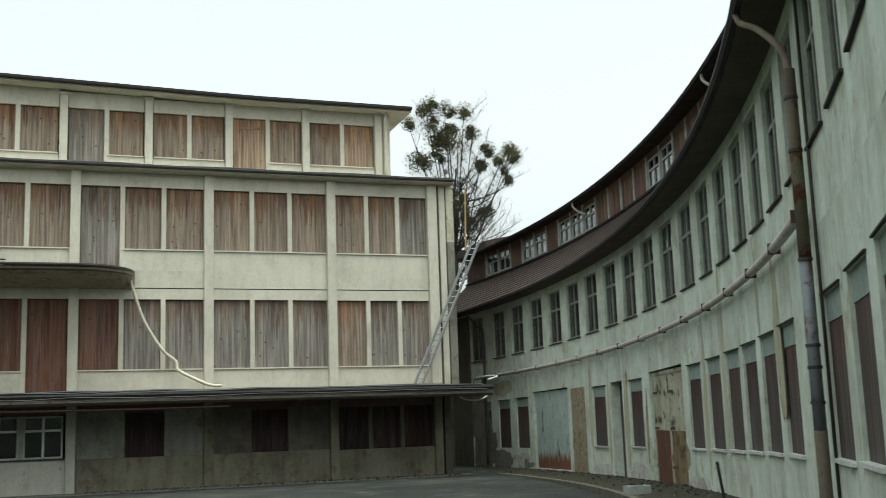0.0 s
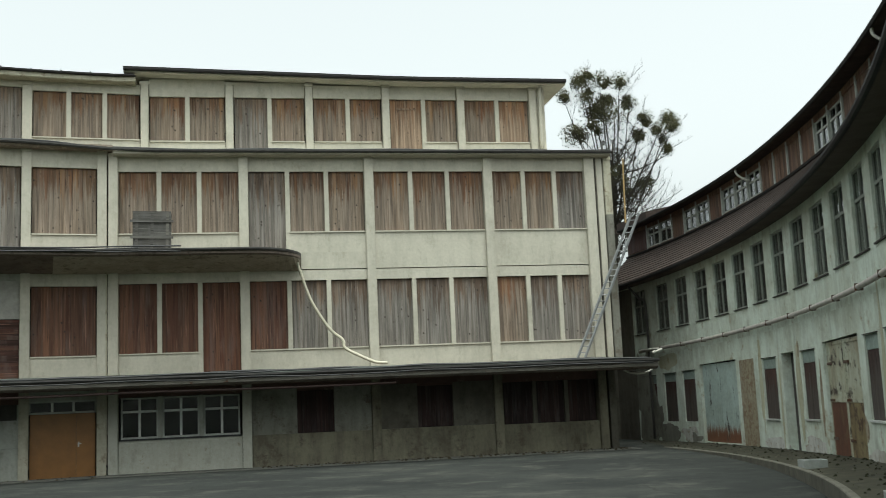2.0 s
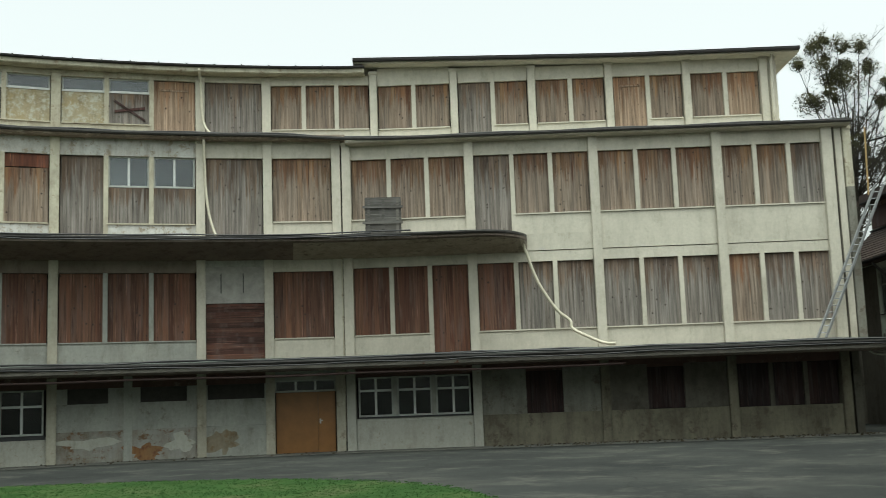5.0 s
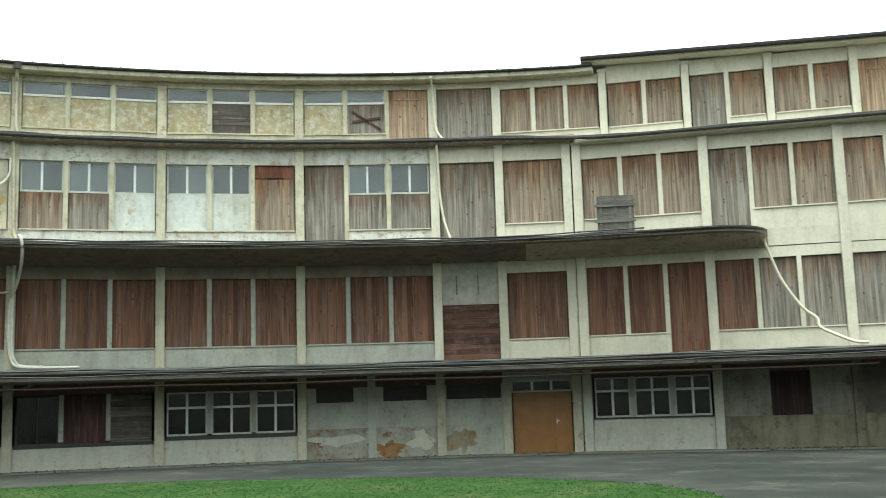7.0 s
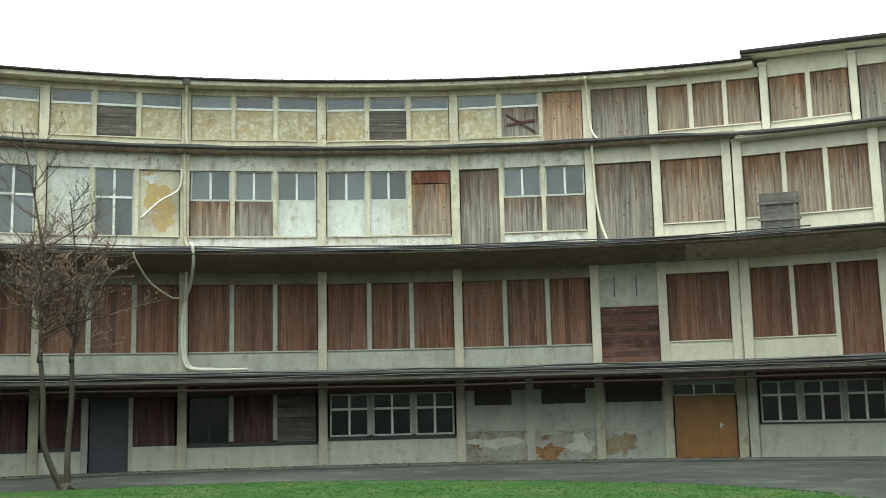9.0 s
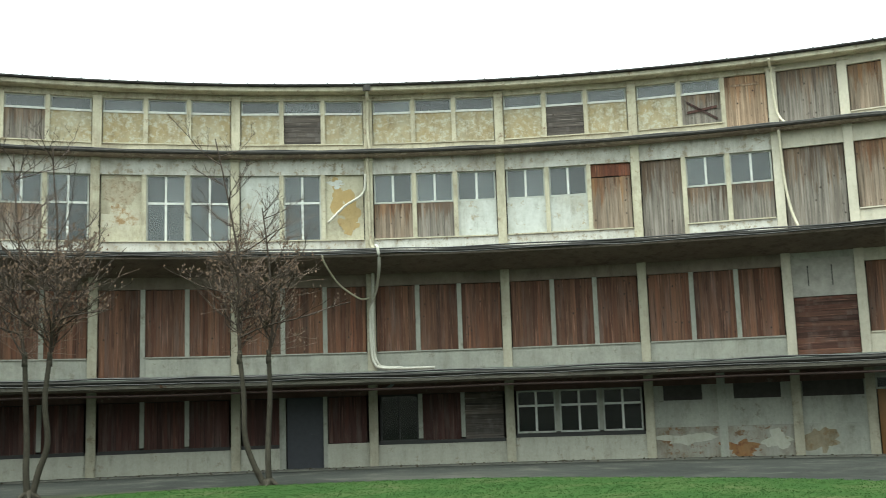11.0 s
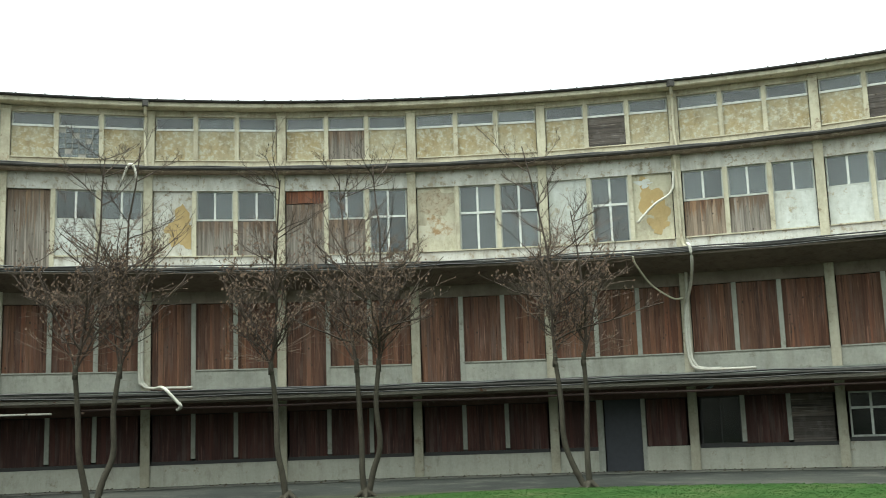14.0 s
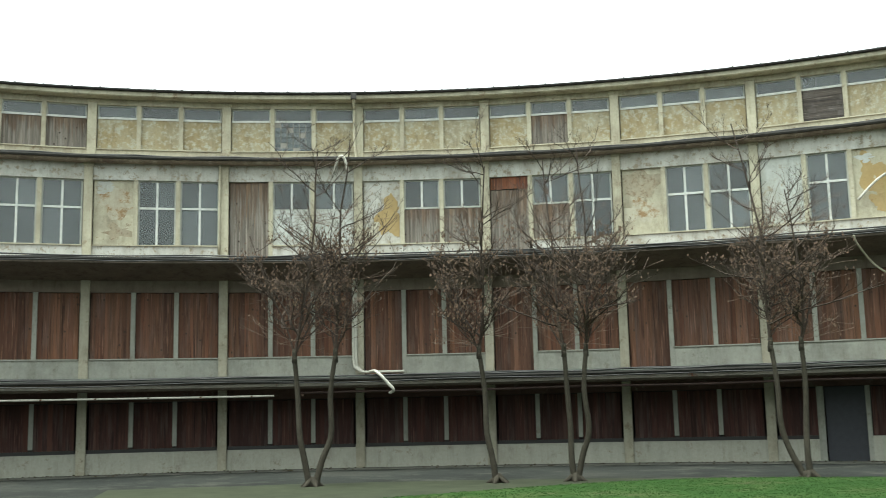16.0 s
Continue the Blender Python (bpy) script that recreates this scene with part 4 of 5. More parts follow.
def rusting_steel():
    """Pale steel paint that rusts upwards from the foot in tongues, with dark gashes."""
    m, n, l, b = nodes_of("pale_steel_rusting_at_foot", 0.7)
    v = coords(n, l, (1, 1, 1))
    blot, fine = noisy(n, l, v, 1.1, 6.0, 0.65), noisy(n, l, v, 8.0, 5.0, 0.7)
    c = mix(n, l, step_mask(n, l, blot, 0.4, 0.7), (0.40, 0.49, 0.45), (0.29, 0.34, 0.29))
    high = n.new("ShaderNodeSeparateXYZ")
    l.new(coords(n, l, (1, 1, 1), False), high.inputs[0])
    reach = n.new("ShaderNodeMath")
    reach.operation = "MULTIPLY_ADD"
    reach.inputs[1].default_value = -0.62
    l.new(high.outputs[2], reach.inputs[0])
    l.new(noisy(n, l, coords(n, l, (7.0, 7.0, 0.7)), 1.0, 6.0, 0.75), reach.inputs[2])
    c = mix(n, l, step_mask(n, l, reach.outputs[0], -0.02, 0.16), c, (0.165, 0.072, 0.036))
    gash = noisy(n, l, coords(n, l, (3.4, 3.4, 0.55)), 1.0, 5.0, 0.7)
    c = mix(n, l, step_mask(n, l, gash, 0.625, 0.645), c, (0.05, 0.04, 0.032))
    c = mix(n, l, 0.5, c, ramp(n, l, fine, [(0.3, (0.6, 0.6, 0.6)), (0.7, (1.15, 1.15, 1.15))]), "MULTIPLY")
    l.new(c, b.inputs["Base Color"])
    relief(n, l, b, fine, 0.3, 0.01)
    return m


STEEL_DOOR = rusting_steel()


def wing_part(name, shape, material, m, label="", parent=None):
    return part(name, shape, material, parent or wing, label, m)


for mid, wide, sill, top, kind in GROUND:
    m, h = wing_frame(mid), wide / 2
    if kind == "board":
        wing_part("boarded_window", Shape().box(-h, h, 0.05, 0.09, sill, top - 0.36), WING_BOARD, m)
        wing_part("fanlight_panel", Shape().box(-h, h, 0.04, 0.09, top - 0.35, top), PANEL_GREY, m)
        wing_part("drip_strip", Shape().box(-h - 0.05, h + 0.05, -0.035, 0.0, top, top + 0.02), DRIP, m)
        if mid < 16:
            wing_part("window_sill", Shape().box(-h - 0.04, h + 0.04, -0.06, 0.05, sill - 0.04, sill + 0.01), FRAME if mid < 0.5 else DULL_FRAME, m, "white sill")
    elif kind == "gap":
        # Leaf wears the interior dark, so the doorway looks unlit.
        wing_part("door_leaf", Shape().box(-h, h, 0.3, 0.35, 0.0, top).box(-h + 0.15, h - 0.15, 0.285, 0.3, 0.15, 1.3).box(-h + 0.15, h - 0.15, 0.285, 0.3, 1.45, top - 0.2), INSIDE, m, "dark leaf deep in the doorway, coloured as unlit interior")
    else:
        wing_part("door_backing", Shape().box(-h, h, 0.16, 0.2, 0.0, top), BACKING, m)
        mat = STEEL_DOOR if kind == "steel" else RUST_DOOR
        for a, b in ((-h + 0.06, -0.012), (0.012, h - 0.06)):
            rail = Shape().box(a, b, 0.07, 0.12, sill, top - 0.04)
            if kind == "rust":
                rail.box(a, a + 0.09, 0.05, 0.07, sill, top - 0.04).box(b - 0.09, b, 0.05, 0.07, sill, top - 0.04).box(a + 0.09, b - 0.09, 0.05, 0.07, top - 0.14, top - 0.04).box(a + 0.09, b - 0.09, 0.05, 0.07, 1.5, 1.6)
            leaf = wing_part("door_leaf", rail, mat, m, "pale steel door leaf rusting at the foot" if kind == "steel" else "rusted pale steel door leaf")
            if kind == "rust":
                part("kick_panel", Shape().box(a + 0.09, b - 0.09, 0.056, 0.07, sill + 0.02, 1.495), RUST_LOW if a < 0 else RUST_TAN, leaf)
                for z in (0.5, 1.52, 2.5):
                    part("strap_hinge", Shape().box(a, a + 0.5, 0.04, 0.05, z, z + 0.07), RUSTY, leaf)
for mid, wide in UPPERW:
    m, h = wing_frame(mid), wide / 2
    sash(-h, h, 0.07, U_SILL, U_TOP, m, wing, 2, (0.64,), GLASS_DARK, bar=0.04, frame_paint=WING_FRAME)
    wing_part("window_sill", Shape().box(-h - 0.06, h + 0.06, -0.055, 0.07, U_SILL - 0.04, U_SILL - 0.005), DRIP, m, "thin dark sill")
# roof skirt of tiles, attic with its windows, top roof
TILE = plain("mossy_brown_roof_tile", (0.05, 0.037, 0.031), 0.9, vary=0.75, scale=3.0)
part("soffit", Shape().sweep(wing_path(TH0, TH1), [(-0.3, 7.22), (0.60, 7.17), (0.60, 7.21), (-0.3, 7.30)]), plain("dark_soffit_boards", (0.10, 0.08, 0.065), 0.9, vary=0.6, scale=1.5), wing, "dark eaves boards")
skirt = Shape()
for k in range(12):
    a, b = 0.64 - 1.80 * k / 12, 0.64 - 1.80 * (k + 1) / 12
    za, zb = 7.22 + 1.76 * k / 12, 7.22 + 1.76 * (k + 1) / 12
    skirt.sweep(wing_path(TH0, TH1, 0.8), [(b, zb - 0.03), (a, za), (a, za + 0.045), (b, zb + 0.01)])
part("roof_tiles", skirt, TILE, wing, "courses of mossy brown tiles")
part("eaves_gutter", Shape().sweep(wing_path(TH0, TH1), [(0.61, 7.17), (0.69, 7.17), (0.73, 7.23), (0.73, 7.29), (0.70, 7.29), (0.67, 7.22), (0.61, 7.22)]), ROOF_EDGE, wing, "dark zinc gutter")
part("attic_gutter", Shape().sweep(wing_path(TH0, TH1), [(-1.18, 8.96), (-1.06, 8.96), (-1.03, 9.03), (-1.06, 9.05), (-1.10, 9.0), (-1.18, 9.01)]), ROOF_EDGE, wing)
ATTIC = "WWPWWPWWWPPPPWWPPPWWPPPWWPPPWWP"
BAY, WA = 1.2, 1.2
ATTIC_WOOD = boards("warm_brown_attic_planks", [(0.15, 0.085, 0.055), (0.115, 0.065, 0.045), (0.18, 0.115, 0.075)], knots=False)
part("attic_parapet", Shape().sweep(wing_path(TH0, TH1), [(-WA - 0.2, 8.9), (-WA, 8.9), (-WA, 9.14), (-WA - 0.2, 9.14)]), ATTIC_WOOD, wing)
part("attic_lintel", Shape().sweep(wing_path(TH0, TH1), [(-WA - 0.2, 10.1), (-WA, 10.1), (-WA, 10.4), (-WA - 0.2, 10.4)]), ATTIC_WOOD, wing)
part("roof", Shape().sweep(wing_path(TH0 + 0.6, 21.7, 0.5), [(-1.0, 10.3), (-1.0, 10.85), (-4.2, 11.5), (-4.2, 10.3)]), TILE, wing, "tiled hip where the wing meets the main building")
part("attic_wall", Shape().sweep(wing_path(TH0, 22.16), [(-WA - 0.15, 9.14), (-WA + 0.02, 9.14), (-WA + 0.02, 10.1), (-WA - 0.15, 10.1)]), WOOD_DARK, wing)
for k, kind in enumerate(ATTIC):
    mid = 22.1 - BAY * (k + 0.5)
    m, h = wing_frame(mid), BAY * radians(1) * (WR + WA) / 2
    wing_part("attic_post", Shape().box(-h - 0.05, -h + 0.05, WA - 0.03, WA + 0.15, 9.06, 10.24), DULL_FRAME, m, "pale post between attic windows")
    if kind == "W":
        sash(-h + 0.06, h - 0.06, WA + 0.03, 9.14, 10.1, m, wing, 2, (0.62,), GLASS_DARK, bar=0.035, frame_paint=DULL_FRAME)
    else:
        planks("boarding", -h + 0.05, h - 0.05, WA + 0.02, 9.12, 10.12, ATTIC_WOOD, m, wing, 0.26)
part("roof", Shape().sweep(wing_path(TH0, TH1), [(-0.78, 10.27), (-0.72, 10.29), (-0.72, 10.36), (-5.5, 11.6), (-5.5, 11.4), (-1.4, 10.32)]), TILE, wing, "brown tiled roof with dark eaves")
part("roof_edge", Shape().sweep(wing_path(TH0, TH1), [(-0.716, 10.28), (-0.66, 10.28), (-0.63, 10.33), (-0.63, 10.37), (-0.716, 10.38)]), ROOF_EDGE, wing)
part("back_wall", Shape().sweep(wing_path(TH0, TH1), [(-9.3, -0.5), (-9, -0.5), (-9, 10.1), (-9.3, 10.1)]), INSIDE, wing)
part("roof", Shape().sweep(wing_path(TH0, TH1), [(-5.5, 11.38), (-5.5, 11.58), (-9.5, 10.4), (-9.5, 10.2)]), TILE, wing)
part("floor_slab", Shape().sweep(wing_path(TH0, TH1), [(-9, 3.8), (-0.36, 3.8), (-0.36, 4.0), (-9, 4.0)]), INSIDE, wing)
part("floor_slab", Shape().sweep(wing_path(TH0, TH1), [(-9, 7.35), (-0.36, 7.35), (-0.36, 7.5), (-9, 7.5)]), INSIDE, wing)
for th in (TH0, TH1):
    m = wing_frame(th)
    part("end_wall", Shape().box(-0.2, 0.2, 0.0, 9.3, -0.5, 8.4).box(-0.2, 0.2, 1.25, 9.2, 8.4, 10.3), WING_RENDER, wing, "", m)
# unseen dark joining wall added between the two buildings
e = on_line(0.1)[0] - on_line(0.1)[1] * 9.6
m, length = bay_frame(e, on_wing(23.9)[0])
part("joining_wall", Shape().box(-0.2, length + 0.2, -0.3, 0, -0.3, 9.9), SHADE_STAINED, wing, "dark hidden wall added to close the corner between the buildings", m)
part("roof", Shape().box(-0.3, length + 0.4, -0.5, 0.3, 9.902, 10.15), TILE, wing, "", m)

# pipe with brackets along the wing, and its downpipes
long_pipe = thing("wall_pipe", "rusty white heating pipe bracketed along the curved wall", "pipe")
run = wing_path(20.9, -10.7, 0.7)
s = Shape().tube([(*(p + w * 0.16).xy, 4.13 + dz) for p, w, dz, _ in run], 0.075, sides=8)
part("pipe", s, plain("flaking_white_pipe", (0.50, 0.47, 0.43), 0.6, 0.1, 0.5, 2.0, rust=0.70), long_pipe, smooth=True)
for i, (p, w, dz, _) in enumerate(run[::3]):
    part("bracket", Shape().hexa([(*(p + w * a + Vector((-w.y, w.x, 0)) * b).xy, 4.13 + dz + z) for z in (-0.085, 0.085) for a in (0.05, 0.245) for b in (-0.011, 0.011)]), RUSTY, long_pipe)
down = thing("downpipe", "thick grey-blue downpipe with rusty patches on the wing", "downpipe")
DT = -10.95
part("pipe", Shape().tube([wing_at(DT, 0.15, 1.4), wing_at(DT, 0.15, 3.5)], 0.078, sides=10), PIPE_GREY, down, smooth=True)
part("lower_pipe", Shape().tube([wing_at(DT, 0.15, -0.2), wing_at(DT, 0.15, 1.4)], 0.08, sides=10), RUST_PIPE, down, "rusted brown lower length", smooth=True)
part("upper_pipe", Shape().tube([wing_at(DT, 0.15, 3.5), wing_at(DT, 0.15, 6.0)], 0.08, sides=10), RUST_PIPE, down, "olive upper length with rusty patches", smooth=True)
for z in (1.72, 2.15, 2.42, 3.5, 4.9, 5.6):
    part("collar", Shape().tube([wing_at(DT, 0.15, z), wing_at(DT, 0.15, z + 0.04)], 0.092, sides=10), ZINC, down)
part("swan_neck", Shape().tube(rounded([wing_at(DT, 0.15, 5.95), wing_at(DT + 0.15, 0.2, 6.35), wing_at(DT + 0.5, 0.42, 6.8), wing_at(DT + 0.75, 0.6, 7.02), wing_at(DT + 0.8, 0.66, 7.2)]), 0.048), LEDGE, down, smooth=True)
# Thin tube added to draw the dark joint line beside the downpipe.
joint_line = thing("conduit", "thin dark tube standing in for a wall joint beside the thick downpipe", "pipe")
part("pipe", Shape().tube([wing_at(DT - 0.24, 0.04, -0.2), wing_at(DT - 0.24, 0.04, 7.15)], 0.022, sides=6), DRIP, joint_line, smooth=True)
down2 = thing("downpipe", "thin dark downpipe at the inner corner of the wing", "downpipe")
part("pipe", Shape().tube(rounded([wing_at(20.15, 0.12, 0.2), wing_at(20.15, 0.12, 3.0), wing_at(20.15, 0.12, 6.1), wing_at(20.35, 0.3, 6.5), wing_at(20.7, 0.65, 7.1)]), 0.06), ZINC, down2, smooth=True)
for th in (12.35, -0.2):
    spout = thing("roof_spout", "short pale spout under the attic eaves", "pipe")
    part("pipe", Shape().tube(rounded([wing_at(th, -0.72, 10.3), wing_at(th, -0.76, 10.1), wing_at(th - 0.15, -1.0, 9.85), wing_at(th - 0.2, -1.15, 9.8)]), 0.045), PIPE_WHITE, spout, smooth=True)

# unseen ring wall added behind the court to block low sky light
closing = thing("low_sky_blocker", "added unseen grey ring wall that blocks low sky light", "wall", kind="structure")
ring = []
for k in range(41):
    a = radians(112 + 200 * k / 40)
    ring.append((Vector((-47 * math.sin(a), 47 * math.cos(a), 0)), Vector((math.sin(a), -math.cos(a), 0)), 0, 1))
part("wall", Shape().sweep(ring, [(-8, -0.3), (0, -0.3), (0, 20.0), (-8, 20.0)]), GREY_RENDER, closing)

# ---- ground ----
def asphalt():
    m, n, l, b = nodes_of("worn_asphalt", 0.95)
    b.inputs["Specular IOR Level"].default_value = 0.12
    v = coords(n, l, (1, 1, 1), False)
    big, mid, fine = noisy(n, l, v, 0.16, 5.0, 0.6), noisy(n, l, v, 1.4, 5.0, 0.65), noisy(n, l, v, 40.0, 3.0, 0.7)
    c = ramp(n, l, big, [(0.32, (0.020, 0.022, 0.021)), (0.52, (0.034, 0.037, 0.034)), (0.7, (0.056, 0.057, 0.050))])
    c = mix(n, l, 0.5, c, ramp(n, l, mid, [(0.3, (0.6, 0.6, 0.6)), (0.7, (1.2, 1.2, 1.15))]), "MULTIPLY")
    c = mix(n, l, 0.4, c, ramp(n, l, fine, [(0.3, (0.5, 0.5, 0.5)), (0.7, (1.3, 1.3, 1.3))]), "MULTIPLY")
    dust = noisy(n, l, coords(n, l, (0.5, 0.55, 1), False), 1.0, 8.0, 0.75)
    c = mix(n, l, step_mask(n, l, dust, 0.52, 0.72), c, (0.078, 0.078, 0.066))
    damp = noisy(n, l, coords(n, l, (0.5, 0.25, 1), False), 0.8, 6.0, 0.7)
    c = mix(n, l, step_mask(n, l, damp, 0.58, 0.72), c, (0.028, 0.03, 0.028))
    wob = n.new("ShaderNodeTexNoise")
    wob.inputs["Scale"].default_value = 0.7
    add = n.new("ShaderNodeVectorMath")
    l.new(v, wob.inputs["Vector"])
    l.new(v, add.inputs[0])
    l.new(wob.outputs["Color"], add.inputs[1])
    crack = n.new("ShaderNodeTexVoronoi")
    crack.feature = "DISTANCE_TO_EDGE"
    crack.inputs["Scale"].default_value = 0.22
    l.new(add.outputs[0], crack.inputs["Vector"])
    c = mix(n, l, ramp(n, l, crack.outputs["Distance"], [(0.002, (0.6, 0.6, 0.6)), (0.007, (0, 0, 0))]), c, (0.018, 0.02, 0.016))
    l.new(c, b.inputs["Base Color"])
    relief(n, l, b, fine, 0.4, 0.008)
    return m


def turf():
    m, n, l, b = nodes_of("lawn_grass", 0.95)
    b.inputs["Specular IOR Level"].default_value = 0.05
    v = coords(n, l, (1, 1, 1), False)
    big, fine = noisy(n, l, v, 0.5, 5.0, 0.6), noisy(n, l, v, 22.0, 4.0, 0.7)
    c = ramp(n, l, big, [(0.3, (0.024, 0.054, 0.016)), (0.48, (0.030, 0.064, 0.018)), (0.6, (0.048, 0.072, 0.026)), (0.72, (0.066, 0.07, 0.038))])
    c = mix(n, l, 0.4, c, ramp(n, l, fine, [(0.3, (0.65, 0.68, 0.6)), (0.7, (1.15, 1.15, 1.05))]), "MULTIPLY")
    l.new(c, b.inputs["Base Color"])
    relief(n, l, b, fine, 0.3, 0.02)
    return m


ground = part("ground", Shape().box(-900, 900, -900, 900, -0.8, GZ), asphalt())
tagged(ground, "worn patched grey asphalt of the courtyard", "ground", kind="structure")
GRASS = turf()
edge = rounded([(-22, -6, 0), (-24.5, 0, 0), (-27.2, 5.5, 0), (-28.9, 10, 0), (-28.6, 14.0, 0), (-25.0, 19.9, 0), (-20.3, 22.6, 0), (-15.7, 24.0, 0), (-12.3, 24.0, 0), (-8.9, 22.5, 0), (-6.7, 19.9, 0), (-5.0, 16.0, 0),
                (-4.6, 10, 0), (-6.0, 4, 0), (-9, -2, 0), (-14, -6, 0), (-19, -8, 0)], 6)
bm = bmesh.new()
ring = [bm.verts.new((p.x, p.y, GZ + 0.02)) for p in edge]
inner = [bm.verts.new((p.x * 0.985 - 0.25, p.y * 0.985 + 0.1, GZ + 0.07)) for p in edge]
for i in range(len(edge)):
    j = (i + 1) % len(edge)
    bm.faces.new((ring[i], ring[j], inner[j], inner[i]))
bm.faces.new(inner)
me = bpy.data.meshes.new("lawn")
bmesh.ops.recalc_face_normals(bm, faces=bm.faces)
bm.to_mesh(me)
bm.free()
me.materials.append(GRASS)
tagged(new("lawn", me), "short green lawn with an uneven rounded edge", "lawn", kind="structure")
# tufts over the part of the lawn that lies towards the buildings
def inside(x, y):
    c = False
    for i in range(len(edge)):
        a, b = edge[i], edge[i - 1]
        if (a.y > y) != (b.y > y) and x < (b.x - a.x) * (y - a.y) / (b.y - a.y) + a.x:
            c = not c
    return c


rg = random.Random(9)
tv, tf = [], []
while len(tf) < 90000:
    x, y = rg.uniform(-29.5, -4.5), rg.uniform(0, 24.2)
    if x * x + y * y < 14 ** 2 or not inside(x, y):
        continue
    for _ in range(4):
        a, h = rg.uniform(0, 6.28), rg.uniform(0.006, 0.022)
        dx, dy, o = math.cos(a) * 0.02, math.sin(a) * 0.02, len(tv)
        px, py = x + rg.uniform(-0.08, 0.08), y + rg.uniform(-0.08, 0.08)
        tv += [(px - dx, py - dy, GZ + 0.06), (px + dx, py + dy, GZ + 0.06), (px + rg.uniform(-0.01, 0.01), py + rg.uniform(-0.01, 0.01), GZ + 0.075 + h)]
        tf.append((o, o + 1, o + 2))
me = bpy.data.meshes.new("grass")
me.from_pydata(tv, [], tf)
me.materials.append(plain("grass_blade", (0.04, 0.088, 0.024), 0.95, vary=0.4, scale=0.6))
tagged(new("grass", me), "short green grass blades on the lawn", "grass", kind="stuff")
soil = rounded([(-33.5, -4, 0), (-33.0, 4, 0), (-31.6, 9, 0), (-29.6, 14.6, 0), (-28.2, 16.3, 0), (-28.0, 13.5, 0), (-28.4, 9.5, 0), (-26.8, 5.0, 0), (-25.5, -4, 0)], 6)
bm = bmesh.new()
bm.faces.new([bm.verts.new((p.x + 0.12 * math.sin(i * 2.7), p.y, GZ + 0.012)) for i, p in enumerate(soil)])
bmesh.ops.recalc_face_normals(bm, faces=bm.faces)
bmesh.ops.solidify(bm, geom=bm.faces[:], thickness=0.02)
me = bpy.data.meshes.new("bare_soil")
bm.to_mesh(me)
bm.free()
me.materials.append(plain("trodden_soil", (0.036, 0.042, 0.024), 0.95, vary=0.6, scale=1.2))
tagged(new("bare_soil", me), "trodden grey-brown soil under the bare trees", "soil", kind="structure")
pave = Shape().sweep(along(103, 0.6), [(-0.1, -0.3), (1.0, -0.3), (1.0, GZ + 0.02), (0.96, GZ + 0.03), (-0.1, GZ + 0.04)])
tagged(part("pavement", pave, plain("dirty_concrete", (0.12, 0.118, 0.105), 0.9, vary=0.6, scale=1.5)), "narrow worn concrete strip along the facade", "pavement", kind="structure")
DIRT = plain("mossy_dirt", (0.042, 0.04, 0.026), 0.95, vary=0.9, scale=2.5)
tagged(part("verge", Shape().sweep(wing_path(21, -16), [(-0.1, -0.5), (1.75, -0.5), (1.75, 0.03), (-0.05, 0.12)]), DIRT), "strip of mossy dirt along the side wing", "verge", kind="structure")
KERB = plain("mossy_kerb_concrete", (0.115, 0.11, 0.088), 0.9, vary=0.6, scale=2.0)
kerb = tagged(new("kerb"), "row of low worn concrete kerb stones", "kerb", kind="structure")
th = 15.0
while th > -14:
    part("kerb_stone", Shape().sweep(wing_path(th, th - 0.81, 0.8), [(1.75, -0.5), (1.90, -0.5), (1.90, 0.05), (1.88, 0.07), (1.77, 0.07), (1.75, 0.06)]), KERB, kerb)
    th -= 0.84

LITTER = random.Random(31)


def scatter(name, label, count, place, low, high, material):
    """Small angular bits strewn over a strip of ground."""
    s = Shape()
    for _ in range(count):
        x, y, z = place()
        r = LITTER.uniform(low, high)
        a = LITTER.uniform(0, 6.28)
        pts = [(x + r * math.cos(a + k * 1.57) * LITTER.uniform(0.5, 1.2), y + r * math.sin(a + k * 1.57) * LITTER.uniform(0.5, 1.2)) for k in range(4)]
        o = len(s.v)
        s.v += [(px, py, z - 0.01) for px, py in pts] + [(x + (px - x) * 0.55, y + (py - y) * 0.55, z + r * LITTER.uniform(0.2, 0.8)) for px, py in pts]
        s.f += [(o, o + 1, o + 5, o + 4), (o + 1, o + 2, o + 6, o + 5), (o + 2, o + 3, o + 7, o + 6), (o + 3, o, o + 4, o + 7), (o + 4, o + 5, o + 6, o + 7)]
    return tagged(part(name, s, material), label, "litter", kind="stuff")


def on_verge():
    th, off = LITTER.uniform(-13.5, 21.0), 1.75 * LITTER.random() ** 1.6
    return wing_at(th, off, 0.12 - 0.09 * off / 1.8)


def by_facade():
    p, w = (on_line(LITTER.uniform(-13.0, 0.5)) if LITTER.random() < 0.45 else on_arc(LITTER.uniform(27.0, 100.0)))
    q = p + w * (0.12 + 1.1 * LITTER.random() ** 2.5)
    return (q.x, q.y, GZ + 0.03)


scatter("rubble", "crumbs of fallen render and stones on the dirt strip", 320, on_verge, 0.015, 0.055, plain("fallen_render", (0.10, 0.097, 0.075), 0.9, vary=0.9, scale=1.0))
scatter("moss", "low dark clumps of moss and weeds on the dirt strip", 260, on_verge, 0.02, 0.07, plain("dark_moss", (0.026, 0.028, 0.015), 0.95, vary=0.7, scale=2.0))
scatter("litter", "dirt and dead leaves along the foot of the facade", 900, by_facade, 0.02, 0.075, plain("dead_leaves", (0.06, 0.05, 0.032), 0.95, vary=0.8, scale=1.0))

# ---- things on and round the buildings ----
def arc_at(phi, off, z):
    p, _ = on_arc(phi, off)
    return (p.x, p.y, z)


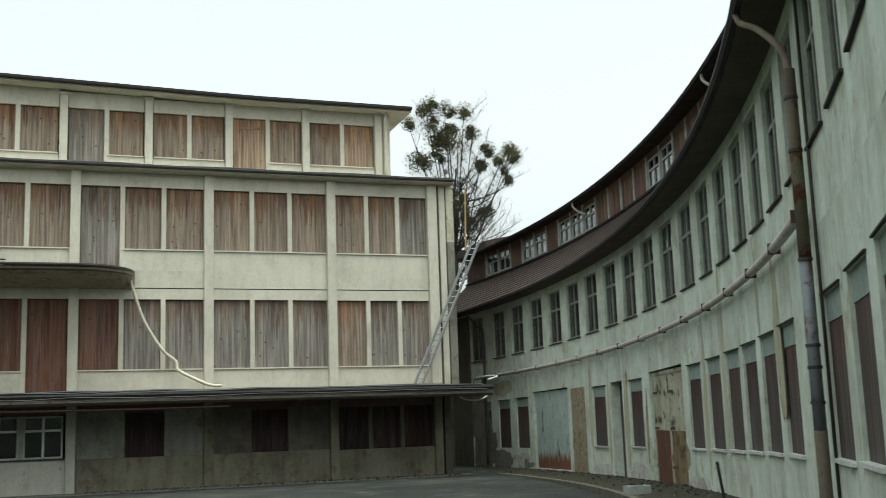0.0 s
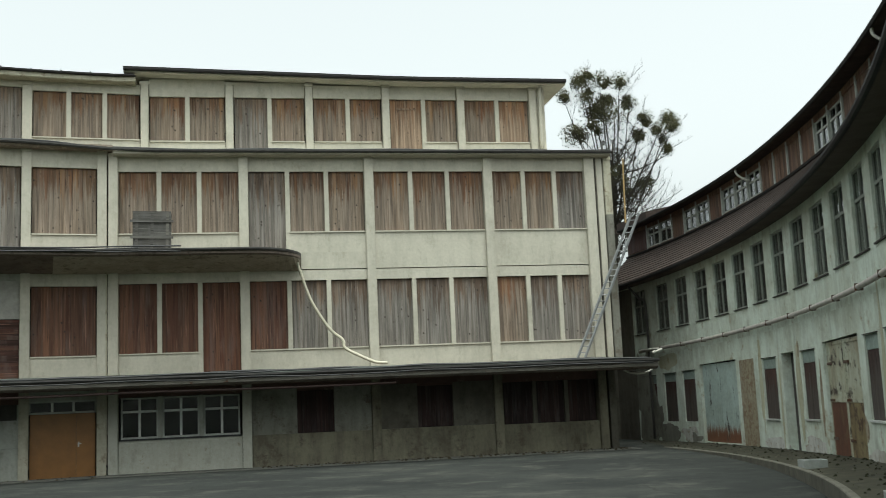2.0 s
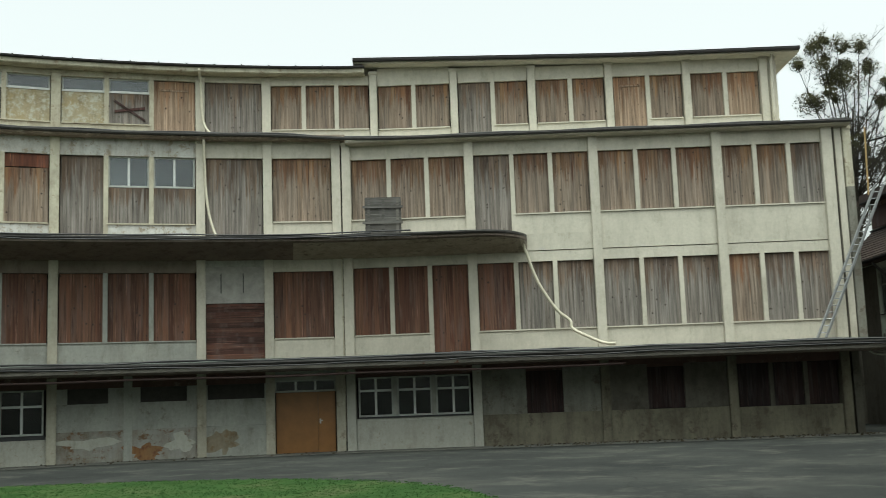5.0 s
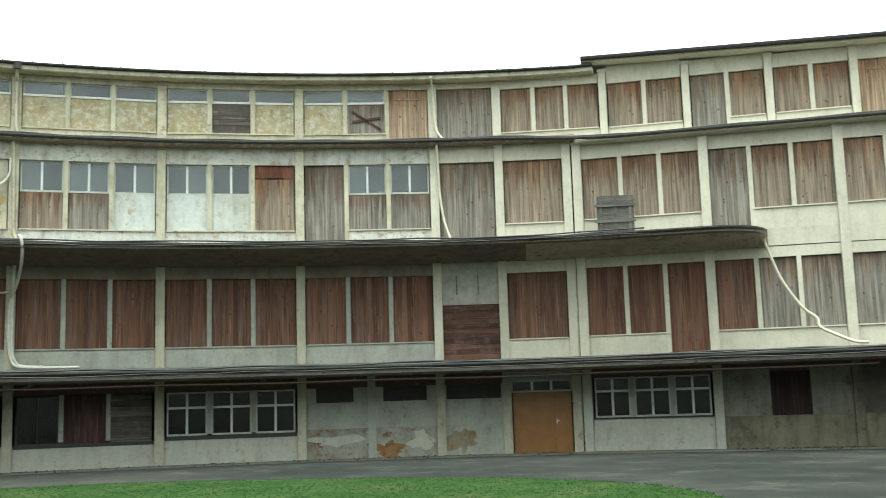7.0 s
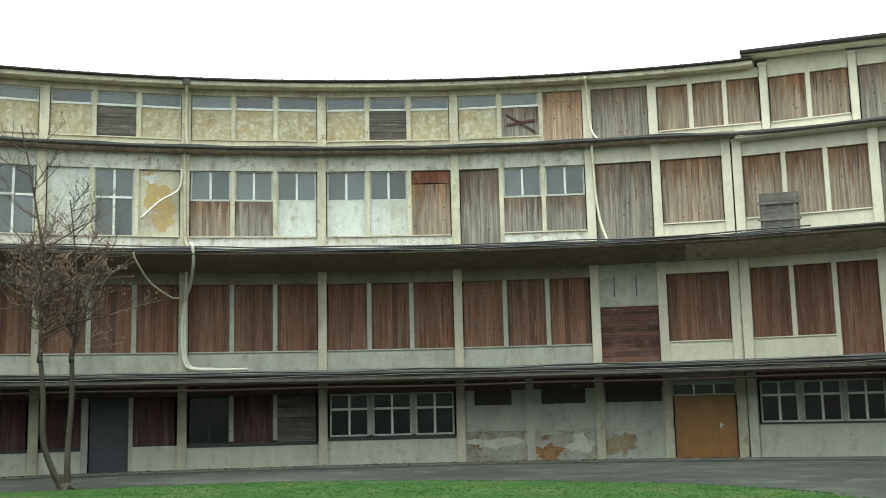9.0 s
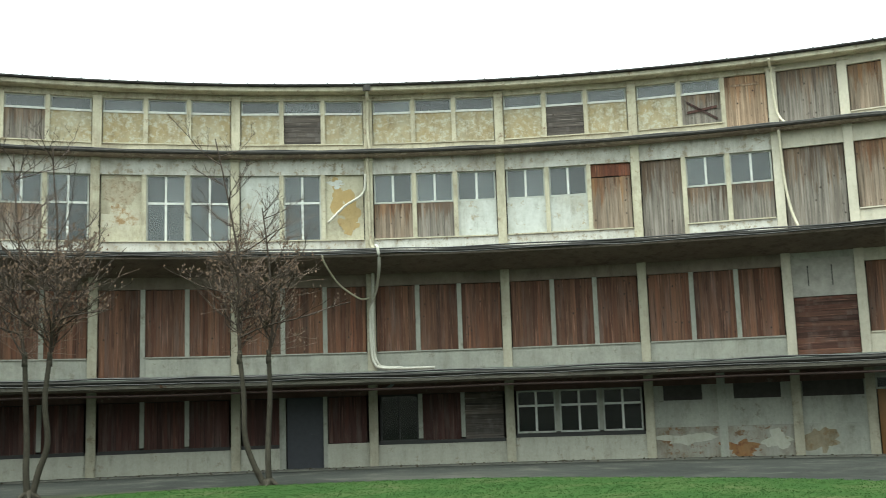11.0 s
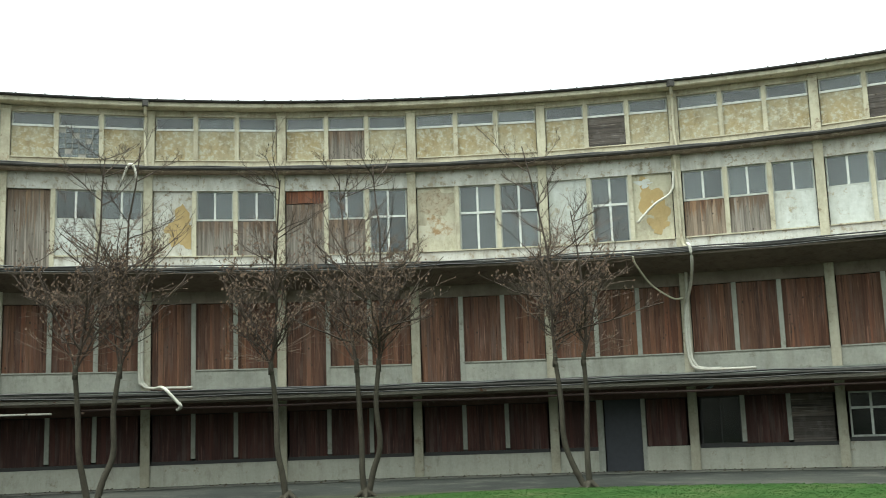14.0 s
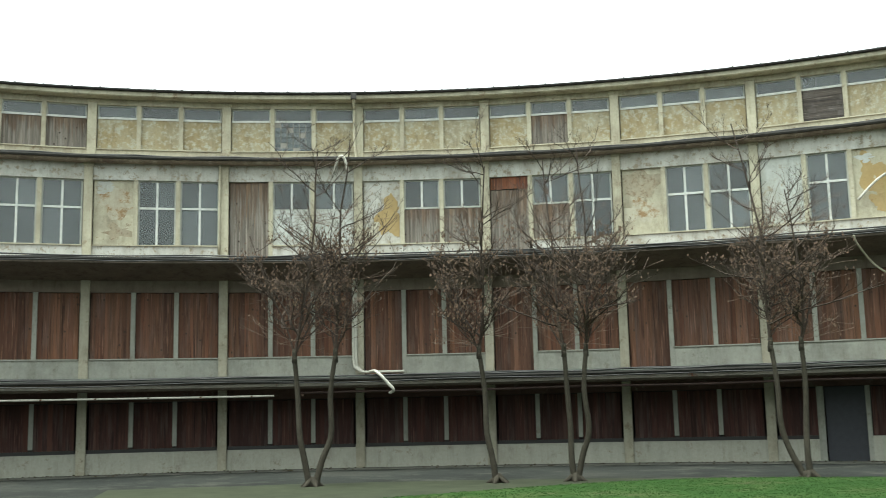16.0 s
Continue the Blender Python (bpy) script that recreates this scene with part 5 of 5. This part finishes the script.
def line_at(x, off, z):
    p, _ = on_line(x, off)
    return (p.x, p.y, z)


def pipe_thing(name, label, category, pts, r, material, clips=(), sides=8, n=5):
    t = thing(name, label, category)
    part("pipe", Shape().tube(rounded(pts, n), r, sides=sides), material, t, smooth=True)
    for c in clips:
        part("clip", Shape().tube([(c[0], c[1], c[2] - 0.03), (c[0], c[1], c[2] + 0.03)], r * 1.35, sides=8), RUSTY, t)
    return t


HOSE = plain("cream_hose", (0.50, 0.47, 0.36), 0.5, vary=0.3)
GREEN_PIPE = plain("grey_green_conduit", (0.075, 0.085, 0.075), 0.75, 0.2, 0.5)
pipe_thing("hose", "long cream hose hanging from the rounded canopy end to the slab", "hose",
           [line_at(-11.75, 0.75, 7.75), line_at(-11.6, 0.4, 7.28), line_at(-11.2, 0.3, 6.05), line_at(-10.58, 0.3, 4.97), line_at(-10.12, 0.32, 4.53), line_at(-10.04, 0.4, 4.2), line_at(-9.5, 0.6, 3.86), line_at(-9.0, 0.75, 3.62), line_at(-8.6, 0.8, 3.58)], 0.06, HOSE)
for phi in (54.1, 81.0):
    t = thing("downpipe", "stained cream downpipe bent at the foot, on the top-storey column", "downpipe")
    part("pipe", Shape().tube(rounded([arc_at(phi, -0.45, 14.82), arc_at(phi, -0.62, 14.55), arc_at(phi, -0.85, 14.3), arc_at(phi, -0.85, 13.0), arc_at(phi - 0.1, -0.8, 12.25)]), 0.06, sides=8), OLD_CREAM, t, smooth=True)
    part("hopper", Shape().box(-0.11, 0.11, -0.11, 0.11, -0.1, 0.12), ZINC, t, "", Matrix.Translation(arc_at(phi, -0.42, 14.85)))
pipe_thing("downpipe", "stained cream downpipe on the upper wall", "downpipe", [arc_at(54.15, 0.15, 11.95), arc_at(54.1, 0.13, 10.5), arc_at(54.05, 0.13, 8.6), arc_at(53.9, 0.3, 8.2)], 0.065, OLD_CREAM)
pipe_thing("bent_pipe", "white bent overflow pipe lying across peeled plaster", "pipe",
           [arc_at(56.15, 0.1, 9.3), arc_at(55.3, 0.1, 9.95), arc_at(54.55, 0.12, 10.3), arc_at(54.3, 0.12, 10.6), arc_at(54.26, 0.14, 10.95), arc_at(54.24, 0.16, 11.2)], 0.05, PIPE_WHITE)
for k in range(2):
    g = 0.13 * k
    pipe_thing("bent_pipe", "pale bent pipe running down to the balcony slab", "pipe",
               [arc_at(53.75, 2.1, 8.05), arc_at(53.62, 2.34, 7.9), arc_at(53.58, 2.0, 7.3), arc_at(53.8, 0.6, 6.6), arc_at(54.1 - g, 0.16, 5.9), arc_at(54.14 - g, 0.15, 4.6), arc_at(53.98 - g, 0.2, 3.8), arc_at(53.5, 0.35, 3.6), arc_at(52.4, 0.4, 3.57), arc_at(51.0 + k, 0.4, 3.57)] if not k else
               [arc_at(54.1 - g, 0.12, 7.6), arc_at(54.14 - g, 0.13, 4.6), arc_at(53.95 - g, 0.2, 3.8), arc_at(53.4, 0.3, 3.63), arc_at(52.6, 0.4, 3.6)], 0.055, PIPE_WHITE)
    pipe_thing("bent_pipe", "pale bent pipe running down to the balcony slab", "pipe",
               [arc_at(81.05 - g, 0.14, 7.6), arc_at(81.08 - g, 0.14, 4.2), arc_at(80.9 - g, 0.25, 3.72), arc_at(80.5, 0.45, 3.58), arc_at(79.6, 0.55, 3.57), arc_at(78.5 + k, 0.55, 3.57)], 0.055, PIPE_WHITE)
pipe_thing("bent_pipe", "bright white pipe end hanging over the slab edge", "pipe", [arc_at(80.2, 1.2, 3.54), arc_at(79.75, 2.5, 3.5), arc_at(79.15, 2.62, 3.05), arc_at(78.9, 2.6, 2.83), arc_at(79.1, 2.35, 2.72)], 0.06, PIPE_WHITE)
pipe_thing("bent_pipe", "white curved overflow pipe on the ledge", "pipe", [arc_at(82.0, 0.3, 11.5), arc_at(81.8, 0.5, 11.95), arc_at(81.6, 0.6, 12.12), arc_at(81.4, 0.6, 11.95), arc_at(81.25, 0.55, 11.5)], 0.055, PIPE_WHITE)
pipe_thing("cable", "slack pale cable hanging under the canopy", "cable", [arc_at(56.4, 2.2, 7.7), arc_at(56.3, 2.0, 7.45), arc_at(55.75, 1.2, 6.85), arc_at(55.2, 0.9, 6.5), arc_at(54.6, 0.5, 6.25), arc_at(54.2, 0.2, 6.3)], 0.035, HOSE)
pipe_thing("bent_pipe", "grey pipe bend under the slab edge", "pipe", [arc_at(52.9, 1.1, 3.2), arc_at(53.1, 1.15, 2.95), arc_at(53.4, 1.1, 2.82), arc_at(53.8, 0.95, 2.82)], 0.055, PIPE_GREY)
pipe_thing("hose", "cream hose curling down the top-storey column", "hose", [arc_at(33.9, -0.4, 14.85), arc_at(33.84, -0.82, 14.4), arc_at(33.76, -0.82, 13.2), arc_at(33.6, -0.7, 12.6), arc_at(33.25, -0.4, 12.2)], 0.05, HOSE)
pipe_thing("hose", "cream hose curling down the upper column to the canopy", "hose", [arc_at(33.7, 0.3, 11.9), arc_at(33.66, 0.14, 11.0), arc_at(33.6, 0.12, 9.9), arc_at(33.4, 0.2, 8.8), arc_at(33.05, 0.5, 7.95)], 0.05, HOSE)
pipe_thing("downpipe", "thin cream downpipe with a green copper joint", "downpipe", [arc_at(87.85, 0.35, 12.0), arc_at(87.85, 0.13, 11.6), arc_at(87.86, 0.12, 8.3)], 0.05, OLD_CREAM)
pipe_thing("downpipe", "cream downpipe at the end of the top storey", "downpipe", [line_at(-1.95, -0.35, 15.05), line_at(-1.97, -0.8, 14.7), line_at(-2.0, -0.85, 12.2)], 0.07, CREAM)
pipe_thing("downpipe", "stained cream downpipe in the recess between paired columns", "downpipe", [arc_at(27.0, 0.02, 7.6), arc_at(27.0, 0.02, 0.3)], 0.045, OLD_CREAM)
pipe_thing("conduit", "grey-green service pipe lying along the slab edge", "pipe", [(p.x + w.x * 2.2, p.y + w.y * 2.2, 3.345 + 0.03 * math.sin(i * 1.3)) for i, (p, w, _, _) in enumerate(along(103, 0.8))], 0.045, GREEN_PIPE, n=2)
pipe_thing("conduit", "rusty red service pipe under the slab edge", "pipe", [(p.x + w.x * 2.1, p.y + w.y * 2.1, 2.79 + 0.015 * math.sin(i * 0.9)) for i, (p, w, _, _) in enumerate(along(83.6, -8.5))], 0.045, plain("red_brown_pipe_paint", (0.05, 0.027, 0.022), 0.6, vary=0.4), n=2)
pipe_thing("conduit", "white service pipe under the slab edge", "pipe", [(p.x + w.x * 2.15, p.y + w.y * 2.15, 2.70) for p, w, _, _ in along(102.5) if math.atan2(CX - p.x, p.y - CY) > radians(83.4)], 0.04, PIPE_WHITE,
           clips=[arc_at(101.0 - 2.5 * k, 2.15, 2.70) for k in range(8)], n=2)
pipe_thing("cable", "black cable lying along the ledge", "cable", [(p.x + w.x * 0.36, p.y + w.y * 0.36, 12.12 - 0.22 * min(1.0, max(0.0, (p.x + 20.5) / 3.5)) + 0.025 * math.sin(i * 2.1)) for i, (p, w, _, _) in enumerate(along(103, 0.2))], 0.03, BLACK, n=2, sides=5)
pipe_thing("cable", "black cable lying along the canopy", "cable", [(p.x + w.x * 1.9, p.y + w.y * 1.9, 7.885 + 0.03 * math.sin(i * 1.7)) for i, (p, w, _, _) in enumerate(along(103, -17.0))], 0.035, BLACK, n=2, sides=5)
pipe_thing("overflow_pipe", "white overflow pipe at the inner corner under the slab", "pipe", [line_at(0.1, 1.0, 2.95), line_at(0.35, 1.1, 2.82), line_at(0.75, 1.1, 2.8), line_at(1.1, 1.05, 2.9), line_at(1.3, 1.0, 3.1)], 0.035, PIPE_WHITE)
pipe_thing("overflow_pipe", "white bent pipe joining the wing pipe at the corner", "pipe", [line_at(1.3, 0.9, 3.6), line_at(1.9, 0.3, 3.75), (1.55, 47.6, 3.9), (1.62, 49.3, 3.92)], 0.045, PIPE_WHITE)

SAG = random.Random(12)
for off, z, r, sway, label in ((2.42, 3.37, 0.03, 0.035, "black cable sagging along the slab edge"), (1.85, 3.40, 0.04, 0.03, "black hose lying along the slab"), (2.52, 3.17, 0.022, 0.04, "black cable hanging along the slab gutter")):
    pipe_thing("cable", label, "cable", [(p.x + w.x * off, p.y + w.y * off, z + SAG.uniform(-sway, sway)) for p, w, _, _ in along(103, 0.7, 2.4)], r, BLACK, n=3, sides=5)
for off, z, r, sway, label in ((2.24, 7.90, 0.028, 0.04, "black cable sagging along the canopy edge"), (2.3, 7.72, 0.02, 0.05, "black cable hanging below the canopy edge")):
    pipe_thing("cable", label, "cable", [(p.x + w.x * off, p.y + w.y * off, z + SAG.uniform(-sway, sway)) for p, w, _, _ in along(103, -15.6, 2.2)], r, BLACK, n=3, sides=5)

# grey wooden crate standing on the canopy
crate = thing("crate", "weathered grey plank crate standing on the canopy", "crate")
cm, _ = bay_frame(line_pts[0][0] + on_line(0)[1] * 1.2, line_pts[1][0] + on_line(0)[1] * 1.2)
cm = cm @ Matrix.Translation((0.80, 0, 7.86)) @ pose(0, 0, 0, 0, 1.2, 0)
CR = boards("crate_grey_wood", [(0.085, 0.083, 0.075), (0.11, 0.106, 0.096), (0.07, 0.067, 0.06)], along="x", knots=False)
for k in range(6):
    part("slat", Shape().box(R.uniform(-0.03, 0.02), 1.33 + R.uniform(-0.03, 0.03), -0.02, 0.02, 0.02 + k * 0.25, 0.265 + k * 0.25), CR, crate, "", cm)
    part("slat", Shape().box(0.02, 1.3, 0.55, 0.59, 0.02 + k * 0.25, 0.25 + k * 0.25), CR, crate, "", cm)
for x in (0.08, 0.62, 1.16):
    part("batten", Shape().box(x, x + 0.1, -0.05, -0.022, 0.05, 1.48), CR, crate, "", cm)
for x in (0.0, 1.29):
    part("side_board", Shape().box(x, x + 0.03, 0.021, 0.549, 0.02, 1.5), CR, crate, "", cm)
for z in (0.5, 1.1):
    part("cross_rail", Shape().box(-0.1, 1.42, -0.075, -0.052, z, z + 0.09), CR, crate, "", cm)

# ladder leaning from the slab to the wing's eaves
ladder = thing("ladder", "long grey aluminium ladder leaning in the corner between the buildings", "ladder")
foot, head_ = Vector(line_at(-1.35, 0.55, 3.52)), Vector((1.32, 43.6, 9.28))
ax = (head_ - foot).normalized()
side = ax.cross(Vector((0, -1, 0))).normalized()
across = Vector((0.9, 0.15, 0)).normalized() * 0.15
ALU = plain("dull_aluminium", (0.24, 0.25, 0.25), 0.6, 0.2, 0.3)
ln = (head_ - foot).length
for s in (-1, 1):
    a, b = foot + across * s, head_ + across * s
    part("rail", Shape().tube([a, b], 0.055, sides=4), ALU, ladder)
for k in range(int(ln / 0.28)):
    c = foot + ax * (0.2 + 0.28 * k)
    part("rung", Shape().tube([c - across, c + across], 0.02, sides=5), ALU, ladder)
pole = thing("pole", "yellowish wooden pole standing on the wing roof behind the ladder", "pole")
part("shaft", Shape().tube([(1.07, 50.9, 10.1), (1.14, 50.9, 13.2)], 0.04, sides=6), plain("yellow_timber", (0.45, 0.31, 0.13), 0.7), pole)

# concrete blocks and a stone post by the wing
for x, y, sx, sy, sz, turn in ((4.4, 26.0, 0.55, 0.4, 0.42, 12), (4.0, 16.8, 0.36, 0.36, 0.5, -8)):
    blk = thing("concrete_block", "pale grey hollow concrete planter block by the kerb", "concrete block", "blocks by the wing")
    bmx = pose(x, y, GZ, 0, 0, turn)
    part("body", Shape().box(-sx / 2, sx / 2, -sy / 2, -sy / 2 + 0.07, 0, sz).box(-sx / 2, sx / 2, sy / 2 - 0.07, sy / 2, 0, sz).box(-sx / 2, -sx / 2 + 0.07, -sy / 2 + 0.07, sy / 2 - 0.07, 0, sz)
         .box(sx / 2 - 0.07, sx / 2, -sy / 2 + 0.07, sy / 2 - 0.07, 0, sz).box(-sx / 2 + 0.07, sx / 2 - 0.07, -sy / 2 + 0.07, sy / 2 - 0.07, 0, sz - 0.12), plain("pale_concrete", (0.29, 0.31, 0.29), 0.85, vary=0.4), blk, "", bmx)
post = thing("guard_post", "dark iron guard post leaning beside the wing wall", "post")
p, w = on_wing(-3.7, 0.35)
part("shaft", Shape().hexa([(p.x + dx + lean, p.y + dy, z) for z, lean in ((0.05, 0), (1.0, -0.12)) for dx in (-0.025, 0.025) for dy in (-0.03, 0.03)]), BLACK, post)

# ---- trees ----
BARK = plain("grey_brown_bark", (0.046, 0.041, 0.031), 0.95, vary=0.6, scale=8.0)
TWIG = plain("brown_twigs", (0.062, 0.047, 0.038), 0.9, vary=0.4)
LOW_TWIG = plain("pale_brown_twigs", (0.18, 0.132, 0.105), 0.9, vary=0.4)
DRY = plain("dry_brown_leaves", (0.155, 0.105, 0.075), 0.85, vary=0.5)


def bough(shape, rg, start, way, length, r, depth, tips, droop=0.0):
    """A wandering limb that sends out thinner ones."""
    n = 6 if depth < 2 else 4
    pts, d, p = [start.copy()], way.normalized(), start.copy()
    for k in range(n):
        g = 0.07 if depth == 0 else 0.17
        d = (d + Vector((rg.gauss(0, g), rg.gauss(0, g), rg.gauss(0.08 - droop, 0.1)))).normalized()
        p = p + d * (length / n)
        pts.append(p.copy())
    shape.tube(pts, r, max(0.004, r * 0.35), sides=5 if depth == 0 else 4 if depth == 1 else 3)
    if depth >= 3:
        tips.append(p)
        return
    count = (16, 7, 4)[depth]
    for k in range(count):
        f = rg.uniform(0.12 if depth else 0.05, 1.0)
        i = min(n - 1, int(f * n))
        q = pts[i].lerp(pts[i + 1], f * n - i)
        a = rg.uniform(0, 2 * math.pi)
        e = rg.uniform(0.2, 1.0)
        side_way = Vector((math.cos(a), math.sin(a), e)) if depth < 1 else (d + Vector((math.cos(a), math.sin(a), rg.uniform(-0.2, 0.7))))
        bough(shape, rg, q, side_way, length * rg.uniform(0.28, 0.5) * (1.15 - 0.5 * f), max(0.005, r * 0.5 * (1.2 - 0.6 * f)), depth + 1, tips, droop)


def street_tree(x, y, stems, seed, label):
    rg = random.Random(seed)
    tree = thing("bare_tree", label, "tree", "bare trees on the lawn edge")
    trunk, crown, low, tips = Shape(), Shape(), Shape(), []
    for lean_x, lean_y, top, reach in stems:
        q = Vector((lean_x, lean_y, 0))
        base = Vector((x, y, GZ - 0.05)) + q * 0.12
        knot = Vector((x, y, 0)) + q + Vector((rg.uniform(-0.1, 0.1), 0, 3.7))
        mid_ = base.lerp(knot, 0.4) + q * 0.35 + Vector((rg.uniform(-0.08, 0.08), rg.uniform(-0.08, 0.08), 0))
        bend = mid_.lerp(knot, 0.5) + Vector((rg.uniform(-0.13, 0.13), rg.uniform(-0.13, 0.13), 0))
        line = rounded([base, base.lerp(mid_, 0.5) + Vector((rg.uniform(-0.06, 0.06), rg.uniform(-0.06, 0.06), 0)), mid_, bend, knot])
        trunk.tube([base + Vector((0, 0, 0)), base + Vector((0, 0, 0.25))], 0.17, 0.115, sides=8)
        trunk.tube(line, 0.10, 0.068, sides=8)
        trunk.tube([knot - Vector((0, 0, 0.2)), knot - Vector((0.02, 0, 0.05)), knot + Vector((0.02, 0, 0.08)), knot + Vector((0, 0, 0.2))], 0.085, 0.07, sides=7)
        for k in range(reach):
            a = rg.uniform(0, 6.28)
            way = Vector((math.cos(a) * 0.16, math.sin(a) * 0.16, 1)) if k == 0 else Vector((math.cos(a) * 0.45, math.sin(a) * 0.45, 1))
            bough(crown, rg, knot, way, (top - 3.7) * (1.0 if k == 0 else rg.uniform(0.5, 0.72)), 0.052 if k == 0 else 0.03, 0, tips)
        for k in range(46):
            a = rg.uniform(0, 6.28)
            bough(low, rg, knot + Vector((0, 0, rg.uniform(0.1, 4.2))), Vector((math.cos(a), math.sin(a), rg.uniform(-0.1, 0.6))), rg.uniform(0.7, 2.1), 0.006, 2, tips, 0.05)
    for a in range(5):
        g = a * 1.257 + seed
        trunk.tube(rounded([Vector((x, y, GZ + 0.22)), Vector((x + 0.2 * math.cos(g), y + 0.2 * math.sin(g), GZ + 0.08)), Vector((x + 0.36 * math.cos(g), y + 0.36 * math.sin(g), GZ - 0.02))], 3), 0.10, 0.04, sides=6)
    part("trunk", trunk, BARK, tree, smooth=True)
    tagged(part("crown", crown, TWIG, tree), "bare tangled brown twigs", kind="stuff")
    tagged(part("underbrush", low, LOW_TWIG, tree), "fine pale brown twigs round the stems", kind="stuff")
    leaf = Shape()
    for t in tips:
        if 3.8 < t.z < 7.5 and rg.random() < 0.65:
            a, h = rg.uniform(0, 6.28), 0.032
            dx, dy = math.cos(a) * h, math.sin(a) * h
            o = len(leaf.v)
            leaf.v += [(t.x - dx, t.y - dy, t.z), (t.x, t.y, t.z - 0.03), (t.x + dx, t.y + dy, t.z - 0.02), (t.x, t.y + 0.01, t.z + 0.05)]
            leaf.f += [(o, o + 1, o + 2, o + 3)]
    if leaf.f:
        tagged(part("dry_leaves", leaf, DRY, tree), "a few dry brown leaves", kind="stuff")


street_tree(-28.45, 15.7, [(-0.38, -0.72, 10.4, 3), (0.02, 0.06, 8.2, 2)], 3, "bare two-stemmed tree with dense brown twigs at the lawn edge")
street_tree(-30.4, 9.4, [(-0.05, -0.18, 9.8, 2), (0.18, 0.42, 9.8, 3)], 11, "slim bare two-stemmed tree with dry twigs at the lawn edge")
street_tree(-30.8, 7.2, [(-0.1, -0.45, 9.2, 3)], 17, "slim bare leaning tree at the lawn edge")
street_tree(-32.0, 1.9, [(-0.12, -0.5, 9.9, 3), (0.12, 0.7, 10.2, 3)], 23, "bare forked tree with two bowed stems at the lawn edge")

# the tall tree with mistletoe behind the roofs
tall = thing("mistletoe_tree", "tall bare tree full of dark green mistletoe balls behind the roofs", "tree")
rg = random.Random(41)
TX, TY = 0.9, 75.0
trunk, crown, tips = Shape(), Shape(), []
trunk.tube(rounded([(TX, TY, -0.2), (TX + 0.1, TY, 8), (TX - 0.1, TY, 15), (TX + 0.2, TY, 20)]), 0.22, 0.06, sides=9)
part("trunk", trunk, BARK, tall, smooth=True)
balls = [(-0.7, 24.9, 0.5), (-0.9, 24.1, 0.65), (-0.1, 22.5, 0.85), (1.3, 21.7, 1.0), (1.8, 24.1, 0.62), (0.4, 24.2, 0.5), (-2.2, 23.4, 0.5), (3.4, 21.1, 0.5), (2.8, 20.0, 0.5), (4.3, 20.2, 0.55), (5.1, 21.1, 0.6),
         (-1.6, 20.6, 0.8), (3.0, 16.9, 0.6), (4.8, 18.8, 0.35), (2.4, 22.7, 0.5), (0.6, 22.9, 0.6), (5.4, 20.5, 0.4), (1.0, 17.3, 0.6), (-0.2, 21.0, 0.5), (2.0, 16.0, 0.5)]
for bx, bz, r in balls:
    end = Vector((bx, TY + rg.uniform(-1.5, 1.5), bz))
    root = Vector((TX, TY, rg.uniform(11.5, 17.5)))
    midp = root.lerp(end, 0.5) + Vector((0, 0, -0.3))
    crown.tube(rounded([root, midp, end]), 0.075, 0.025, sides=5)
    for k in range(4):
        bough(crown, rg, midp.lerp(end, rg.uniform(0, 0.9)), Vector((rg.gauss(0, 1), rg.gauss(0, 1), rg.uniform(0, 1))), rg.uniform(1.2, 2.6), 0.02, 1, tips)
for k in range(22):
    a = rg.uniform(0, 6.28)
    bough(crown, rg, Vector((TX, TY, rg.uniform(9.5, 19))), Vector((math.cos(a), math.sin(a) * 0.6, rg.uniform(0.1, 0.7))), rg.uniform(3.2, 5.0), 0.05, 0, tips)
for k in range(22):
    bough(crown, rg, Vector((TX + rg.uniform(0, 2.4), TY, rg.uniform(11.5, 15.0))), Vector((rg.uniform(-0.1, 1.0), rg.uniform(-0.4, 0.4), rg.uniform(0.0, 0.6))), rg.uniform(2.4, 4.6), 0.03, 1, tips)
tagged(part("crown", crown, BARK, tall), "bare dark branches", kind="stuff")
for bx, bz, r in list(balls):
    for k in range(2):
        balls.append((bx + rg.uniform(-1.3, 1.3) * r, bz + rg.uniform(-1.0, 0.9) * r, r * rg.uniform(0.35, 0.65)))
MISTLE = plain("mistletoe_leaves", (0.062, 0.06, 0.023), 0.8, vary=0.5, scale=3.0)
for bx, bz, r in balls:
    s, c = Shape(), Vector((bx, TY + rg.uniform(-1.0, 1.0), bz))
    for k in range(int(1050 * r)):
        d = Vector((rg.gauss(0, 1), rg.gauss(0, 1), rg.gauss(0, 1))).normalized()
        d *= 1.3 * r * rg.random() ** 0.5 * (1.0 + 0.45 * noise.noise(d * 1.6 + c))
        p, a, b = c + d, Vector((rg.gauss(0, 1), rg.gauss(0, 1), rg.gauss(0, 1))).normalized(), None
        b = a.orthogonal().normalized()
        o = len(s.v)
        s.v += [tuple(p - a * 0.08), tuple(p + b * 0.035), tuple(p + a * 0.08), tuple(p - b * 0.035)]
        s.f.append((o, o + 1, o + 2, o + 3))
    me = bpy.data.meshes.new("mistletoe")
    me.from_pydata(s.v, [], s.f)
    me.materials.append(MISTLE)
    ob = new("mistletoe", me)
    ob.parent = tall
    tagged(ob, kind="stuff")
